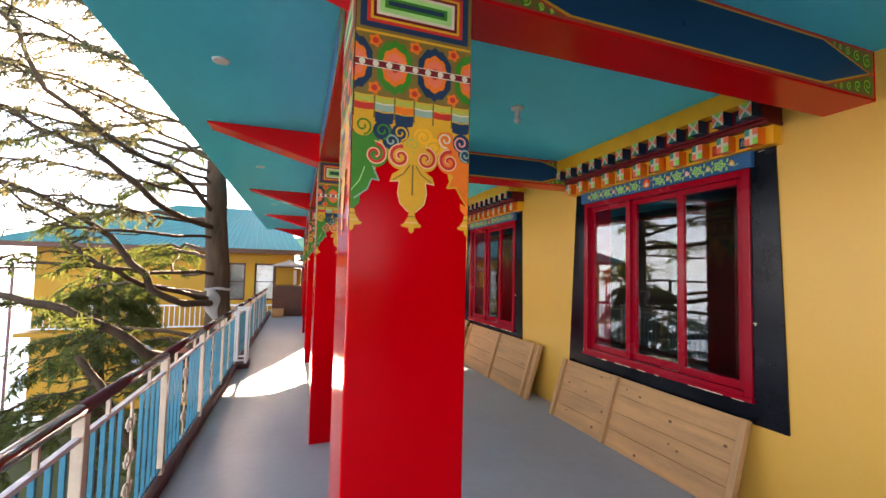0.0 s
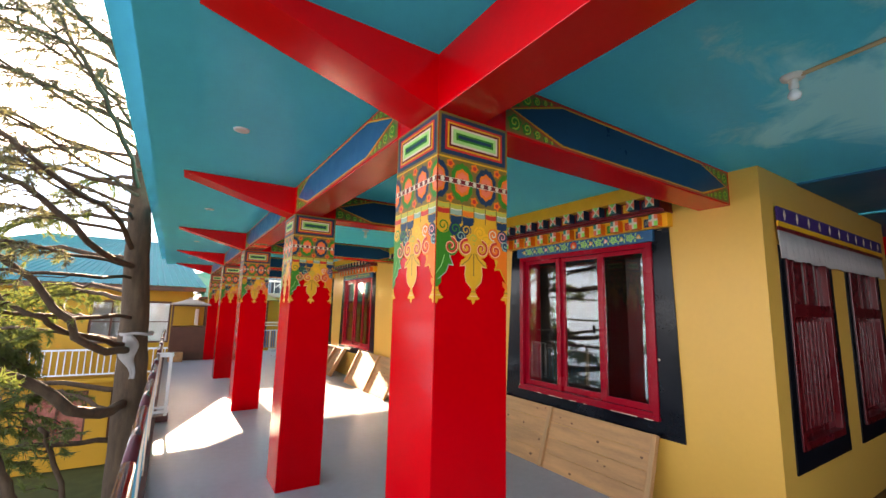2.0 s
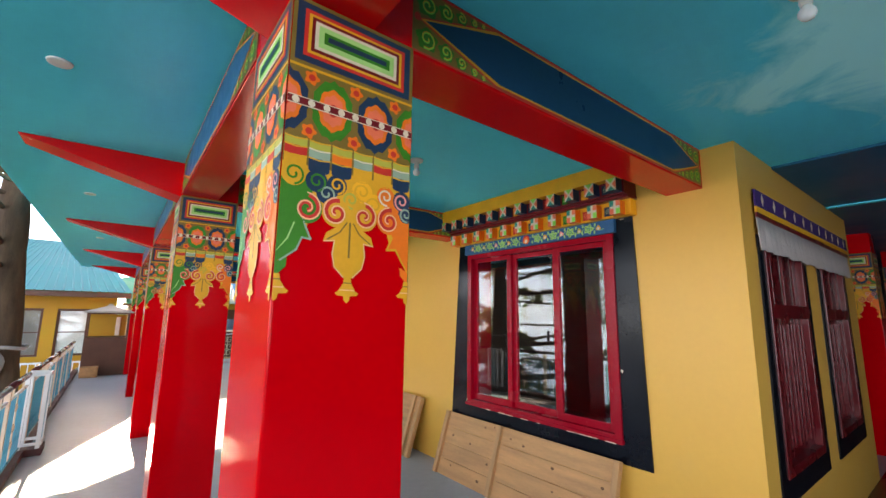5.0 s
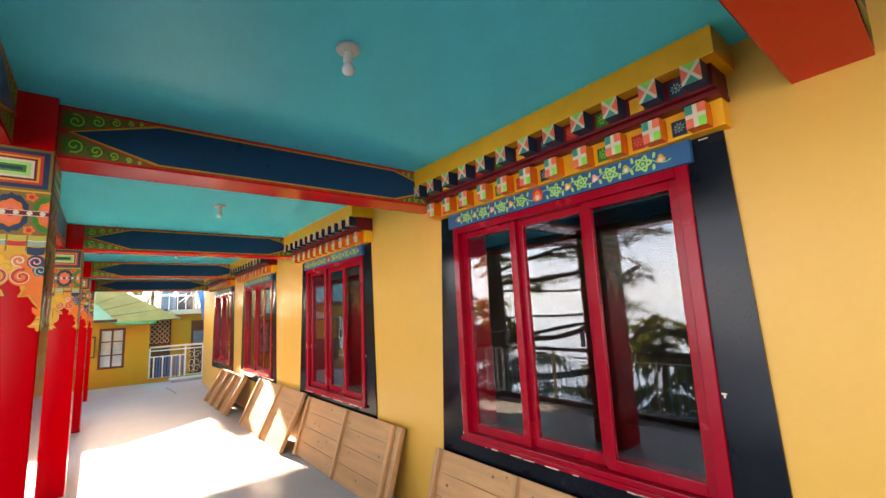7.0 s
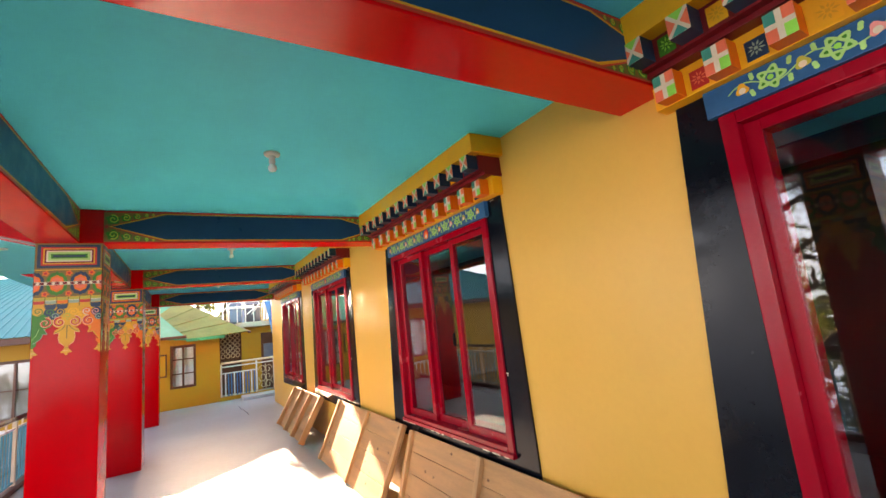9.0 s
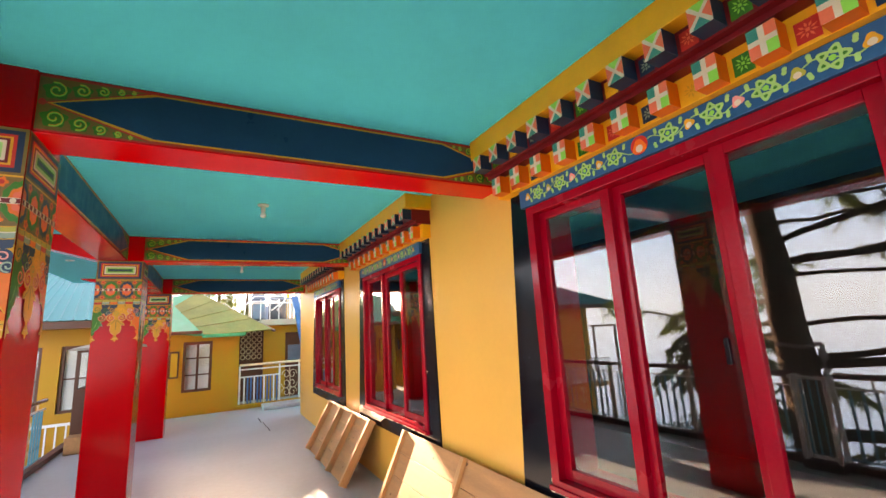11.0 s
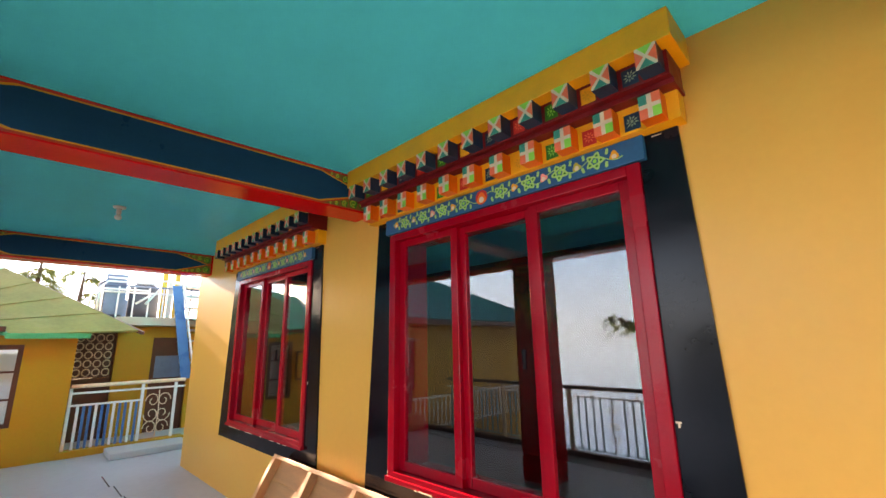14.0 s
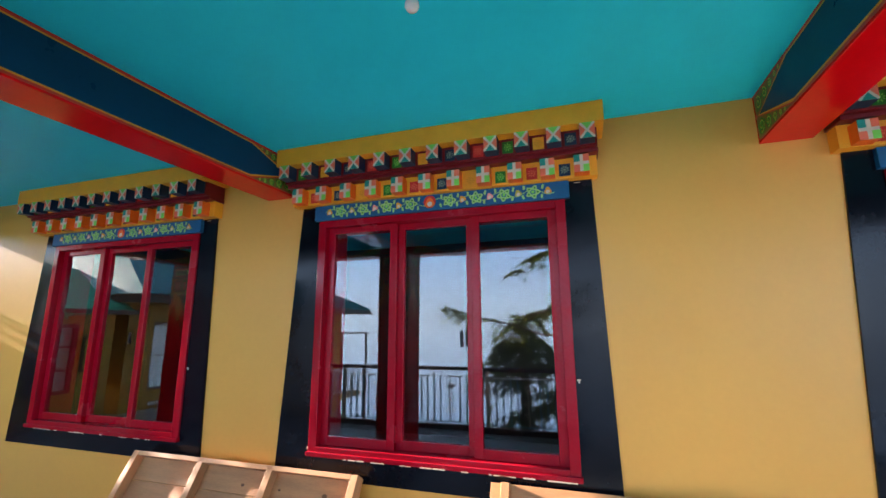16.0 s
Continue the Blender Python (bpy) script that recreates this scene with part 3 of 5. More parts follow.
def make_window(y0, WW, n):
    th = thing("window_%d" % n, (XW, y0 + WW / 2, WZ0), "maroon three-sash window in a black tapered surround", "window", kind="structure")
    h, H = WW / 2, WZ1 - WZ0
    # black tapered surround
    bm = bmesh.new()
    pt = plane_x(0.0)
    for s, up, low in ((-1, 0.165, 0.215), (1, 0.155, 0.275)):
        prism(bm, [(s * h, -0.001), (s * h, H + 0.15), (s * (h + up), H + 0.15), (s * (h + low), -0.165), (s * h, -0.165)], pt, 0.0, 0.014)
    prism(bm, [(-h, -0.165), (h, -0.165), (h, -0.001), (-h, -0.001)], pt, 0.0, 0.014)
    part("surround", bm, BLACK, th, "black painted tapered surround")
    # outer frame
    fr = 0.06
    bm = boxes([(-0.03, 0.285, -h, -h + fr, 0, H), (-0.03, 0.285, h - fr, h, 0, H), (-0.03, 0.285, -h + fr, h - fr, H - 0.05, H), (-0.034, 0.285, -h + fr, h - fr, 0, 0.04)], 0.004)
    part("outer_frame", bm, MAROON, th)
    part("window_sill", boxes([(-0.046, 0.0, -h - 0.008, h + 0.008, -0.022, 0.008)], 0.004), MAROON, th)
    # chipped paint along the sill
    rnd = random.Random(n)
    bm = bmesh.new()
    for i in range(16):
        a = rnd.uniform(-h, h - 0.1)
        box(bm, -0.0482, -0.040, a, a + rnd.uniform(0.01, 0.10), -0.0245, -0.0205 + rnd.uniform(0, 0.004))
    part("chipped_edge", bm, PAINT["cream"], th, "chipped pale edge of the sill")
    # three sashes, the middle one set a little back
    w = (WW - 2 * fr) / 3
    for k in range(3):
        a = -h + fr + k * w - (0.006 if k else 0)
        b = -h + fr + (k + 1) * w + (0.006 if k < 2 else 0)
        x = (0.012, 0.052, 0.018)[k]
        st = 0.056
        z0, z1 = 0.04, H - 0.05
        sash = part("sash", boxes([(x, x + 0.036, a, a + st, z0, z1), (x, x + 0.036, b - st, b, z0, z1), (x, x + 0.036, a + st, b - st, z1 - 0.045, z1), (x, x + 0.036, a + st, b - st, z0, z0 + 0.06)], 0.004), MAROON, th)
        g = part("pane", boxes([(x + 0.014, x + 0.020, a + st - 0.008, b - st + 0.008, z0 + 0.05, z1 - 0.035)]), GLASS, sash, "clear reflecting window glass")
        g.visible_shadow = False
    part("latch", boxes([(-0.004, 0.014, -0.21, -0.19, 0.70, 0.80)], 0.003), BLACK, th, "small black latch")
    chips = boxes([(-0.0155, -0.0142, -h - 0.028, -h - 0.006, 0.52, 0.527), (-0.0155, -0.0142, -h - 0.022, -h - 0.014, 0.505, 0.52), (-0.0155, -0.0142, h + 0.01, h + 0.02, 0.012, 0.03), (-0.0155, -0.0142, -h - 0.10, -h - 0.06, H + 0.10, H + 0.104)])
    part("paint_chip", chips, PAINT["cream"], th, "small pale chips in the black paint")
    # painted board with vines over the frame
    zb = H + 0.002
    board = part("flower_board", boxes([(-0.045, 0.0, -h - 0.03, h + 0.03, zb, zb + 0.112)], 0.003), PAINT["blue"], th, "blue board painted with green vines and flowers")
    vines = part("painted_vine", vine_art(WW), PMATS, board)
    vines.matrix_basis = Matrix.Translation((-0.0465, 0, zb)) @ Matrix.Rotation(-math.pi / 2, 4, "Z")
    # stepped cornice with two rows of painted blocks
    e = h + 0.20
    part("cornice_lower_rail", boxes([(-0.085, 0.0, -e, e, zb + 0.113, zb + 0.238)]), PAINT["yellow"], th)
    part("cornice_middle_rail", boxes([(-0.15, 0.0, -e - 0.01, e + 0.01, zb + 0.239, zb + 0.262)], 0.002), PAINT["dkred"], th)
    part("cornice_upper_rail", boxes([(-0.185, 0.0, -e - 0.005, e + 0.005, zb + 0.263, zb + 0.372)]), PAINT["dkred"], th)
    part("cornice_cap", boxes([(-0.262, 0.0, -e - 0.045, e + 0.03, zb + 0.373, CEIL - WZ0 - 0.001)], 0.004), PAINT["yellow"], th, "ochre cornice cap")
    u_n, l_n = 12, 11
    for i in range(u_n):
        y = -e + 0.05 + i * (2 * e - 0.10) / (u_n - 1)
        same_part("upper_block", UPPER, th, Matrix.Translation((-0.185, y, zb + 0.274)), "blue block with a painted cross")
    for i in range(l_n):
        y = -e + 0.09 + i * (2 * e - 0.18) / (l_n - 1)
        same_part("lower_block", LOWER, th, Matrix.Translation((-0.085, y, zb + 0.116)), "orange block with a painted cross")
    for row, (cnt, z, hh, x, off) in enumerate(((u_n - 1, zb + 0.278, 0.078, -0.1855, 0.05), (l_n - 1, zb + 0.126, 0.085, -0.0855, 0.09))):
        step = (2 * e - 2 * off) / cnt
        for i in range(cnt):
            y = -e + off + (i + 0.5) * step
            same_part("painted_square", SQUARES[((3, 2, 1, 0), (3, 0, 1, 2))[row][i % 4]], th, Matrix.Translation((x, y, z)))
    return th


def block_art(depth, body, w, h, style):
    """A cornice block, its front painted with a cross of four colours."""
    bm = bmesh.new()
    box(bm, -depth, 0.0, -w / 2, w / 2, 0, h, mi=PI[body])
    x = -depth - 0.0012

    def f(pts, k, d=0.0):
        bm.faces.new([bm.verts.new((x - d, u, v)) for u, v in pts]).material_index = PI[k]
    a = w / 2
    f([(-a, 0), (a, 0), (a, h), (-a, h)], "cream")
    g = a * 0.26
    if style:
        f([(-a + g, h), (a - g, h), (0, h / 2 + g * 0.8)], "leaf", 0.001)
        f([(-a + g, 0), (a - g, 0), (0, h / 2 - g * 0.8)], "jade", 0.001)
        f([(-a, g), (-a, h - g), (-g * 0.8, h / 2)], "coral", 0.001)
        f([(a, g), (a, h - g), (g * 0.8, h / 2)], "coral", 0.001)
    else:
        for su, sv, k in ((-1, 0, "leaf"), (1, 0, "coral"), (-1, 1, "coral"), (1, 1, "jade")):
            u0, u1 = (su * g * 0.85, su * a)
            v0, v1 = ((h / 2 + g * 0.85, h) if sv else (0, h / 2 - g * 0.85))
            f([(u0, v0), (u1, v0), (u1, v1), (u0, v1)], k, 0.001)
    return bm


def vine_art(WW):
    bm = bmesh.new()
    W = WW / 2

    def flat(pts, k, d):
        bm.faces.new([bm.verts.new((u, -d, v)) for u, v in pts]).material_index = PI[k]

    def disc(u, v, r, k, d, lobes=0, amp=0.0, ph=0.0, n=18):
        flat([(u + r * (1 + amp * math.cos(lobes * a + ph)) * math.cos(a), v + r * (1 + amp * math.cos(lobes * a + ph)) * math.sin(a))
              for a in (2 * math.pi * i / n for i in range(n))], k, d)
    # running stem
    prev = None
    for i in range(81):
        u = -W + 0.06 + (2 * W - 0.12) * i / 80
        v = 0.056 + 0.022 * math.sin(i * 0.62)
        if prev:
            flat([(prev[0], prev[1] - 0.0025), (u, v - 0.0025), (u, v + 0.0025), (prev[0], prev[1] + 0.0025)], "lime", 0.001)
        prev = (u, v)
    buds = ("gold", "pink", "olive", "pink")
    for s in (-1, 1):
        for i in range(4):
            u = s * (0.14 + i * 0.185)
            for k in range(5):
                a = 2 * math.pi * k / 5 + 0.4 * i
                p = (u + 0.030 * math.cos(a), 0.056 + 0.028 * math.sin(a))
                disc(p[0], p[1], 0.0165, "lime", 0.002 + 0.0001 * k, 3, 0.15, -3 * a)
                disc(p[0], p[1], 0.0060, "green", 0.003, 3, 0.15, -3 * a)
            disc(u, 0.056, 0.010, "leaf", 0.0035)
            for du, dv in ((-0.056, 0.034), (0.060, 0.030), (-0.062, -0.028), (0.054, -0.032)):
                disc(u + du, 0.056 + dv, 0.011, "lime", 0.0015, 2, 0.4, du * 60)
            disc(u + s * 0.092, 0.056, 0.021, buds[i] if i < 3 else "gold", 0.002, 3, 0.2, 0.5 * i)
            disc(u + s * 0.092, 0.050, 0.012, "cream", 0.003)
    disc(0, 0.060, 0.044, "red", 0.002, 0, 0)
    disc(0, 0.052, 0.034, "orange", 0.003, 3, 0.15, 1.5)
    disc(0, 0.044, 0.018, "cream", 0.004)
    return bm


def square_art(k, seed):
    bm = bmesh.new()
    rnd = random.Random(seed)

    def f(u0, u1, v0, v1, kk, d):
        bm.faces.new([bm.verts.new((-d, u, v)) for u, v in ((u0, v0), (u1, v0), (u1, v1), (u0, v1))]).material_index = PI[kk]
    f(-0.034, 0.034, 0.0, 0.078, k if k != "sage" else "navy", 0.001)
    other = {"red": "coral", "green": "leaf", "yellow": "gold", "sage": "sage"}[k]
    for i in range(9):
        a = 2 * math.pi * i / 9 + 0.2 * seed
        c, n = math.cos(a), math.sin(a)
        r0, r1, w = 0.009, rnd.uniform(0.026, 0.034), 0.0042
        bm.faces.new([bm.verts.new((-0.002, u, 0.04 + v)) for u, v in ((r0 * c, r0 * n), (0.6 * r1 * c - w * n, 0.6 * r1 * n + w * c), (r1 * c, r1 * n), (0.6 * r1 * c + w * n, 0.6 * r1 * n - w * c))]).material_index = PI[other]
    f(-0.006, 0.006, 0.034, 0.046, other, 0.0025)
    return bm


# shared meshes of the cornice pieces are made once and their first objects removed
def stock(name, bm):
    ob = link(name, bm, PMATS)
    scene.collection.objects.unlink(ob)
    return ob


UPPER = stock("upper_block", block_art(0.085, "navy", 0.082, 0.095, True))
LOWER = stock("lower_block", block_art(0.075, "orange", 0.086, 0.108, False))
SQUARES = [stock("painted_square", square_art(k, i)) for i, k in enumerate(("red", "green", "yellow", "sage"))]
for n, (y, w) in enumerate(zip(WINDOWS, WIDTHS)):
    make_window(y, w, n + 1)
for o in [UPPER, LOWER] + SQUARES:
    bpy.data.objects.remove(o)


# ---------- leaning boards ----------
KNOT = mat("dark_wood_knot", (0.16, 0.07, 0.03), 0.7, 0.3, 20, 120, 0.1)

def leaning_board(y0, y1, foot, top, zt, battens, group="boards leaning on the wall", framed=False):
    """A panel of planks on battens, leaning on the wall; foot and top are x at the floor and at the upper edge."""
    L = y1 - y0
    H = math.hypot(top - foot, zt)
    lean = math.degrees(math.atan2(top - foot, zt))
    th = thing("wooden_partition", (foot, y0, 0.002), "rough pine plank panel with battens, leaning on the yellow wall", "board", group)
    th.matrix_basis = pose(foot, y0, 0.002, 0, lean, 0)
    n = 4
    for i in range(n):
        a, b = i * H / n, (i + 1) * H / n - 0.003
        pl = part("plank", boxes([(0.0, 0.018, 0.0, L, a, b)], 0.002), WOOD, th)
        rk = random.Random(int(y0 * 100) + i)
        bm = bmesh.new()
        for _ in range(rk.randint(2, 4)):
            ky, kz, kr = rk.uniform(0.1, L - 0.1), rk.uniform(a + 0.03, b - 0.03), rk.uniform(0.007, 0.014)
            bm.faces.new([bm.verts.new((-0.0008, ky + 1.5 * kr * math.cos(q), kz + kr * math.sin(q))) for q in (2 * math.pi * k / 10 for k in range(10))])
        part("knot", bm, KNOT, pl, "dark knots in the wood")
    w = 0.05
    dep = 0.07 if framed else 0.035
    for f in battens:
        c = f * (L - w)
        part("batten", boxes([(-dep, -0.0005, c, c + w, 0.0, H)], 0.004), WOOD2, th)
    if framed:
        part("top_rail", boxes([(-dep, -0.0005, w, L - w, H - 0.03, H)], 0.003), WOOD, th)
    return th


leaning_board(2.50, 4.58, 3.14, 3.335, 0.605, (0.0, 0.60, 1.0))
leaning_board(5.08, 7.33, 3.13, 3.335, 0.665, (0.0, 0.06, 0.5, 1.0))
leaning_board(7.46, 9.62, 3.00, 3.33, 0.69, (0.0, 0.45, 0.97))
leaning_board(10.45, 12.36, 2.97, 3.33, 0.63, (0.0, 0.34, 0.66, 1.0), framed=True)


# ---------- bulbs and ceiling lamps ----------
def bulb(x, y, drop=0.12):
    th = thing("ceiling_bulb", (x, y, CEIL), "white bulb in a plain ceiling holder", "lamp", "bulbs on the ceiling")
    part("rose", lathe(bmesh.new(), [(0.030, -0.022), (0.048, -0.016), (0.052, -0.001)]), CERAMIC, th, smooth=True)
    part("holder", lathe(bmesh.new(), [(0.018, -0.072), (0.021, -0.060), (0.019, -0.03), (0.024, -0.0225)]), CERAMIC, th, smooth=True)
    part("bulb", lathe(bmesh.new(), [(0.004, -0.128), (0.020, -0.122), (0.028, -0.108), (0.027, -0.094), (0.016, -0.076), (0.014, -0.0725)]), BULB, th, smooth=True)
    return th


first_bulb = bulb(2.07, 0.967)
for x, y in ((1.94, 3.27), (2.014, 6.30), (2.016, 9.60), (2.037, 13.22)):
    copy_thing(first_bulb, pose(x, y, CEIL))
bm = bmesh.new()
tube(bm, [(2.06, 0.93, CEIL - 0.012), (2.02, 0.6, CEIL - 0.011), (2.0, 0.2, CEIL - 0.012), (1.98, -1.5, CEIL - 0.011), (1.96, -4.9, CEIL - 0.012)], 0.011, 8)
tagged(link("ceiling_cable", bm, CABLE), "beige electric conduit fixed along the teal ceiling", "cable")
spot_th = thing("ceiling_spot", (-0.122, 3.307, CEIL), "small white round downlight in the soffit", "lamp", "downlights in the soffit")
part("rim", lathe(bmesh.new(), [(0.030, -0.006), (0.048, -0.010), (0.052, -0.001)]), WHITE, spot_th, smooth=True)
part("lens", lathe(bmesh.new(), [(0.002, -0.0065), (0.029, -0.0063), (0.030, -0.004)]), BULB, spot_th)
for y in (6.2, 9.5, 13.0):
    copy_thing(spot_th, pose(-0.122, y, CEIL))


# ---------- railing ----------
def scroll_bars(bm, w, z0, z1, put):
    """Cast scrollwork between two heights."""
    for cz, r, s in ((0.22, 0.26, 1), (0.5, 0.28, -1), (0.78, 0.26, 1)):
        c = z0 + cz * (z1 - z0)
        for k in (-1, 1):
            pts = []
            for i in range(16):
                f = i / 15
                a = s * k * (f * 7.5) + (0 if k > 0 else math.pi)
                rr = r * w * (1.0 - 0.75 * f)
                pts.append(put(k * w * 0.2 + rr * math.cos(a), c + 1.25 * rr * math.sin(a)))
            tube(bm, pts, 0.008, 5)
    tube(bm, [put(0, z0), put(0.02, (z0 + z1) / 2), put(0, z1)], 0.009, 5)


def railing_bay(x, y0, y1, group, ornament=True, post=True):
    th = thing("veranda_railing", (x, y0, 0), "painted metal railing with maroon handrail, teal bars and cream posts", "railing", group)
    L = y1 - y0
    part("handrail", tube(bmesh.new(), [(0, 0, 0.925), (0, L, 0.925)], 0.031, 12), RAIL_MAROON, th, smooth=True)
    part("upper_bar", boxes([(-0.014, 0.014, 0, L, 0.790, 0.812)], 0.003), WHITE, th)
    part("lower_bar", boxes([(-0.014, 0.014, 0, L, 0.105, 0.125)], 0.003), RAIL_TEAL, th)
    if post:
        part("post", boxes([(-0.024, 0.024, 0.0, 0.052, 0.0, 0.90)], 0.004), CREAM, th, "cream painted square post")
    n = int(L / 0.105)
    orn = (n // 2, n // 2 + 1) if ornament else ()
    stock_bar = None
    for i in range(1, n):
        y = 0.052 + i * (L - 0.052) / n
        if i in orn:
            continue
        if stock_bar is None:
            stock_bar = part("baluster", boxes([(-0.010, 0.010, -0.010, 0.010, 0.1255, 0.7895)], 0.0), RAIL_TEAL, th)
            stock_bar.location.y = y
        else:
            same_part("baluster", stock_bar, th, Matrix.Translation((0, y, 0)))
    for y in (L * 0.25, L * 0.75):
        part("stub", boxes([(-0.009, 0.009, y - 0.009, y + 0.009, 0.8125, 0.90)]), CREAM, th)
    if ornament:
        bm = bmesh.new()
        c = 0.052 + (n // 2 + 0.5) * (L - 0.052) / n
        scroll_bars(bm, 0.16, 0.126, 0.789, lambda u, v: (0.0, c + u, v))
        part("cast_scroll", bm, CREAM, th, "cream cast scrollwork", smooth=True)
    return th


ys = [-4.9, -3.6, -2.3, -1.0, 0.25, 1.5]
for a, b in zip(ys, ys[1:]):
    railing_bay(-0.94, a, b, "railing along the veranda")
ys = [1.5, 2.75, 4.0, 5.25, 6.45, 7.62]
for a, b in zip(ys, ys[1:]):
    railing_bay(-0.505, a, b, "railing along the veranda")
ys = [7.95, 9.2, 10.45, 11.7, 12.95, 14.2]
for a, b in zip(ys, ys[1:]):
    railing_bay(-0.505, a, b, "railing along the veranda", ornament=(a > 9))
# box of rails round the foot of the tree
th = thing("tree_guard_rail", (-0.505, 7.62, 0), "white and teal railing box beside the tree trunk", "railing")
for x, y in ((0.165, 0.025), (0.165, 0.305), (0.0, 0.025), (0.0, 0.305)):
    part("post", boxes([(x - 0.02, x + 0.02, y - 0.02, y + 0.02, 0.0, 0.93)], 0.004), WHITE, th, "white square post")
for z in (0.12, 0.90):
    part("rail", boxes([(0.186, 0.20, 0.0, 0.33, z, z + 0.035), (-0.02, 0.145, -0.002, 0.012, z, z + 0.035), (-0.02, 0.145, 0.318, 0.332, z, z + 0.035)], 0.003), WHITE, th)
for i in range(3):
    part("baluster", boxes([(0.16, 0.175, 0.085 + i * 0.07, 0.10 + i * 0.07, 0.156, 0.90)]), RAIL_TEAL, th)


# ---------- porch windows round the corner ----------
for n, (a, b) in enumerate(DW):
    th = thing("window_%d" % (n + 5), ((a + b) / 2, 1.61, 0.66), "tall dark maroon shuttered window with a black surround", "window", kind="structure")
    h, H = (b - a) / 2, 2.25 - 0.66
    bm = bmesh.new()
    pt = lambda u, v, d: (u, -d, v)
    for s in (-1, 1):
        prism(bm, [(s * h, 0), (s * h, H), (s * (h + 0.10), H), (s * (h + 0.13), -0.15), (s * h, -0.15)], pt, 0, 0.012)
    prism(bm, [(-h, -0.15), (h, -0.15), (h, -0.001), (-h, -0.001)], pt, 0, 0.012)
    part("surround", bm, BLACK, th, "black painted surround")
    part("outer_frame", boxes([(-h, -h + 0.07, -0.02, 0.10, 0, H), (h - 0.07, h, -0.02, 0.10, 0, H), (-h + 0.07, h - 0.07, -0.02, 0.10, H - 0.07, H), (-h + 0.07, h - 0.07, -0.02, 0.10, 0, 0.06), (-h + 0.07, h - 0.07, -0.02, 0.10, 1.02, 1.12)], 0.004), MAROON_DARK, th)
    w = (2 * h - 0.14) / 3
    for k in range(3):
        u = -h + 0.07 + k * w
        lf = part("shutter", boxes([(u + 0.003, u + w - 0.003, 0.03, 0.06, 0.061, 1.019), (u + 0.03, u + 0.042, 0.018, 0.0295, 0.12, 0.98), (u + w - 0.042, u + w - 0.03, 0.018, 0.0295, 0.12, 0.98), (u + w / 2 - 0.01, u + w / 2 + 0.01, 0.012, 0.0295, 0.12, 0.98)], 0.003), MAROON_DARK, th)
        part("pane", boxes([(u + w * 0.36, u + w * 0.68, 0.04, 0.046, 1.13, H - 0.075)]), CLOTH_GREY, th, "pale curtained upper light")
        part("glazing_bar", boxes([(u, u + w * 0.359, 0.025, 0.055, 1.121, H - 0.071), (u + w * 0.681, u + w, 0.025, 0.055, 1.121, H - 0.071)], 0.003), MAROON_DARK, th)
val = thing("door_valance", (3.60, 1.585, 2.165), "white pleated cloth valance with navy, yellow and red bands", "curtain")
bm = bmesh.new()
nx = 90
top, bot = [], []
for i in range(nx + 1):
    u = i * 3.0 / nx
    wv = 0.010 * math.sin(i * 1.7) + 0.006 * math.sin(i * 0.6)
    top.append(bm.verts.new((u, 0.0, 0.20)))
    bot.append(bm.verts.new((u, wv - 0.012, -0.03 + 0.006 * math.sin(i * 0.5))))
for i in range(nx):
    bm.faces.new((bot[i], bot[i + 1], top[i + 1], top[i]))
c = part("pleated_cloth", bm, mat("pinkish_white_cotton", (0.46, 0.38, 0.35), 0.85, 0.12, 5, 120, 0.2, stretch=(14, 1, 0.4)), val, smooth=True)
so = c.modifiers.new("thickness", "SOLIDIFY")
so.thickness = 0.004
for z0, z1, k in ((0.2, 0.232, "dkred"), (0.2325, 0.275, "yellow"), (0.2755, 0.395, "violet")):
    part("band", boxes([(0, 3.0, -0.006, 0.006, z0, z1)]), PAINT[k], val)
spot = None
for i in range(11):
    u = 0.14 + i * 0.27
    if spot is None:
        bm = bmesh.new()
        prism(bm, [(0, -0.045), (0.024, 0), (0, 0.045), (-0.024, 0)], lambda u, v, d: (u, -d, v), 0.0065, 0.009)
        spot = part("white_diamond", bm, PAINT["cream"], val)
        spot.location = (u, 0, 0.336)
    else:
        same_part("white_diamond", spot, val, Matrix.Translation((u, 0, 0.336)))


# ---------- kiosk at the end of the walk ----------
th = thing("prayer_kiosk", (0.08, 15.05, 0), "brown timber shelter box with a small pale pointed roof", "kiosk")
part("base", boxes([(-0.46, 0.46, 0.0, 0.8, 0, 0.98)], 0.01), BROWN, th)
part("corner_post", boxes([(-0.46, -0.41, 0.0, 0.05, 0.981, 1.58)], 0.003), BROWN, th)
part("corner_post", boxes([(0.41, 0.46, 0.0, 0.05, 0.981, 1.58)], 0.003), BROWN, th)
part("corner_post", boxes([(-0.46, -0.41, 0.75, 0.80, 0.981, 1.58)], 0.003), BROWN, th)
part("corner_post", boxes([(0.41, 0.46, 0.75, 0.80, 0.981, 1.58)], 0.003), BROWN, th)
part("inside_panel", boxes([(-0.40, 0.40, 0.70, 0.74, 0.985, 1.57)]), HOUSE_YELLOW, th, "yellow back panel")
part("hanging_cloth", boxes([(0.16, 0.26, 0.62, 0.66, 1.0, 1.50)], 0.01), CREAM, th)
part("header", boxes([(-0.46, 0.46, 0.0, 0.8, 1.581, 1.62)], 0.004), BROWN, th)
bm = bmesh.new()
lathe(bm, [(0.76, 1.622), (0.73, 1.66), (0.36, 1.74), (0.10, 1.81), (0.05, 1.86)], (0, 0.4, 0), 4)
bmesh.ops.rotate(bm, verts=bm.verts, cent=(0, 0.4, 0), matrix=Matrix.Rotation(math.pi / 4, 3, "Z"))
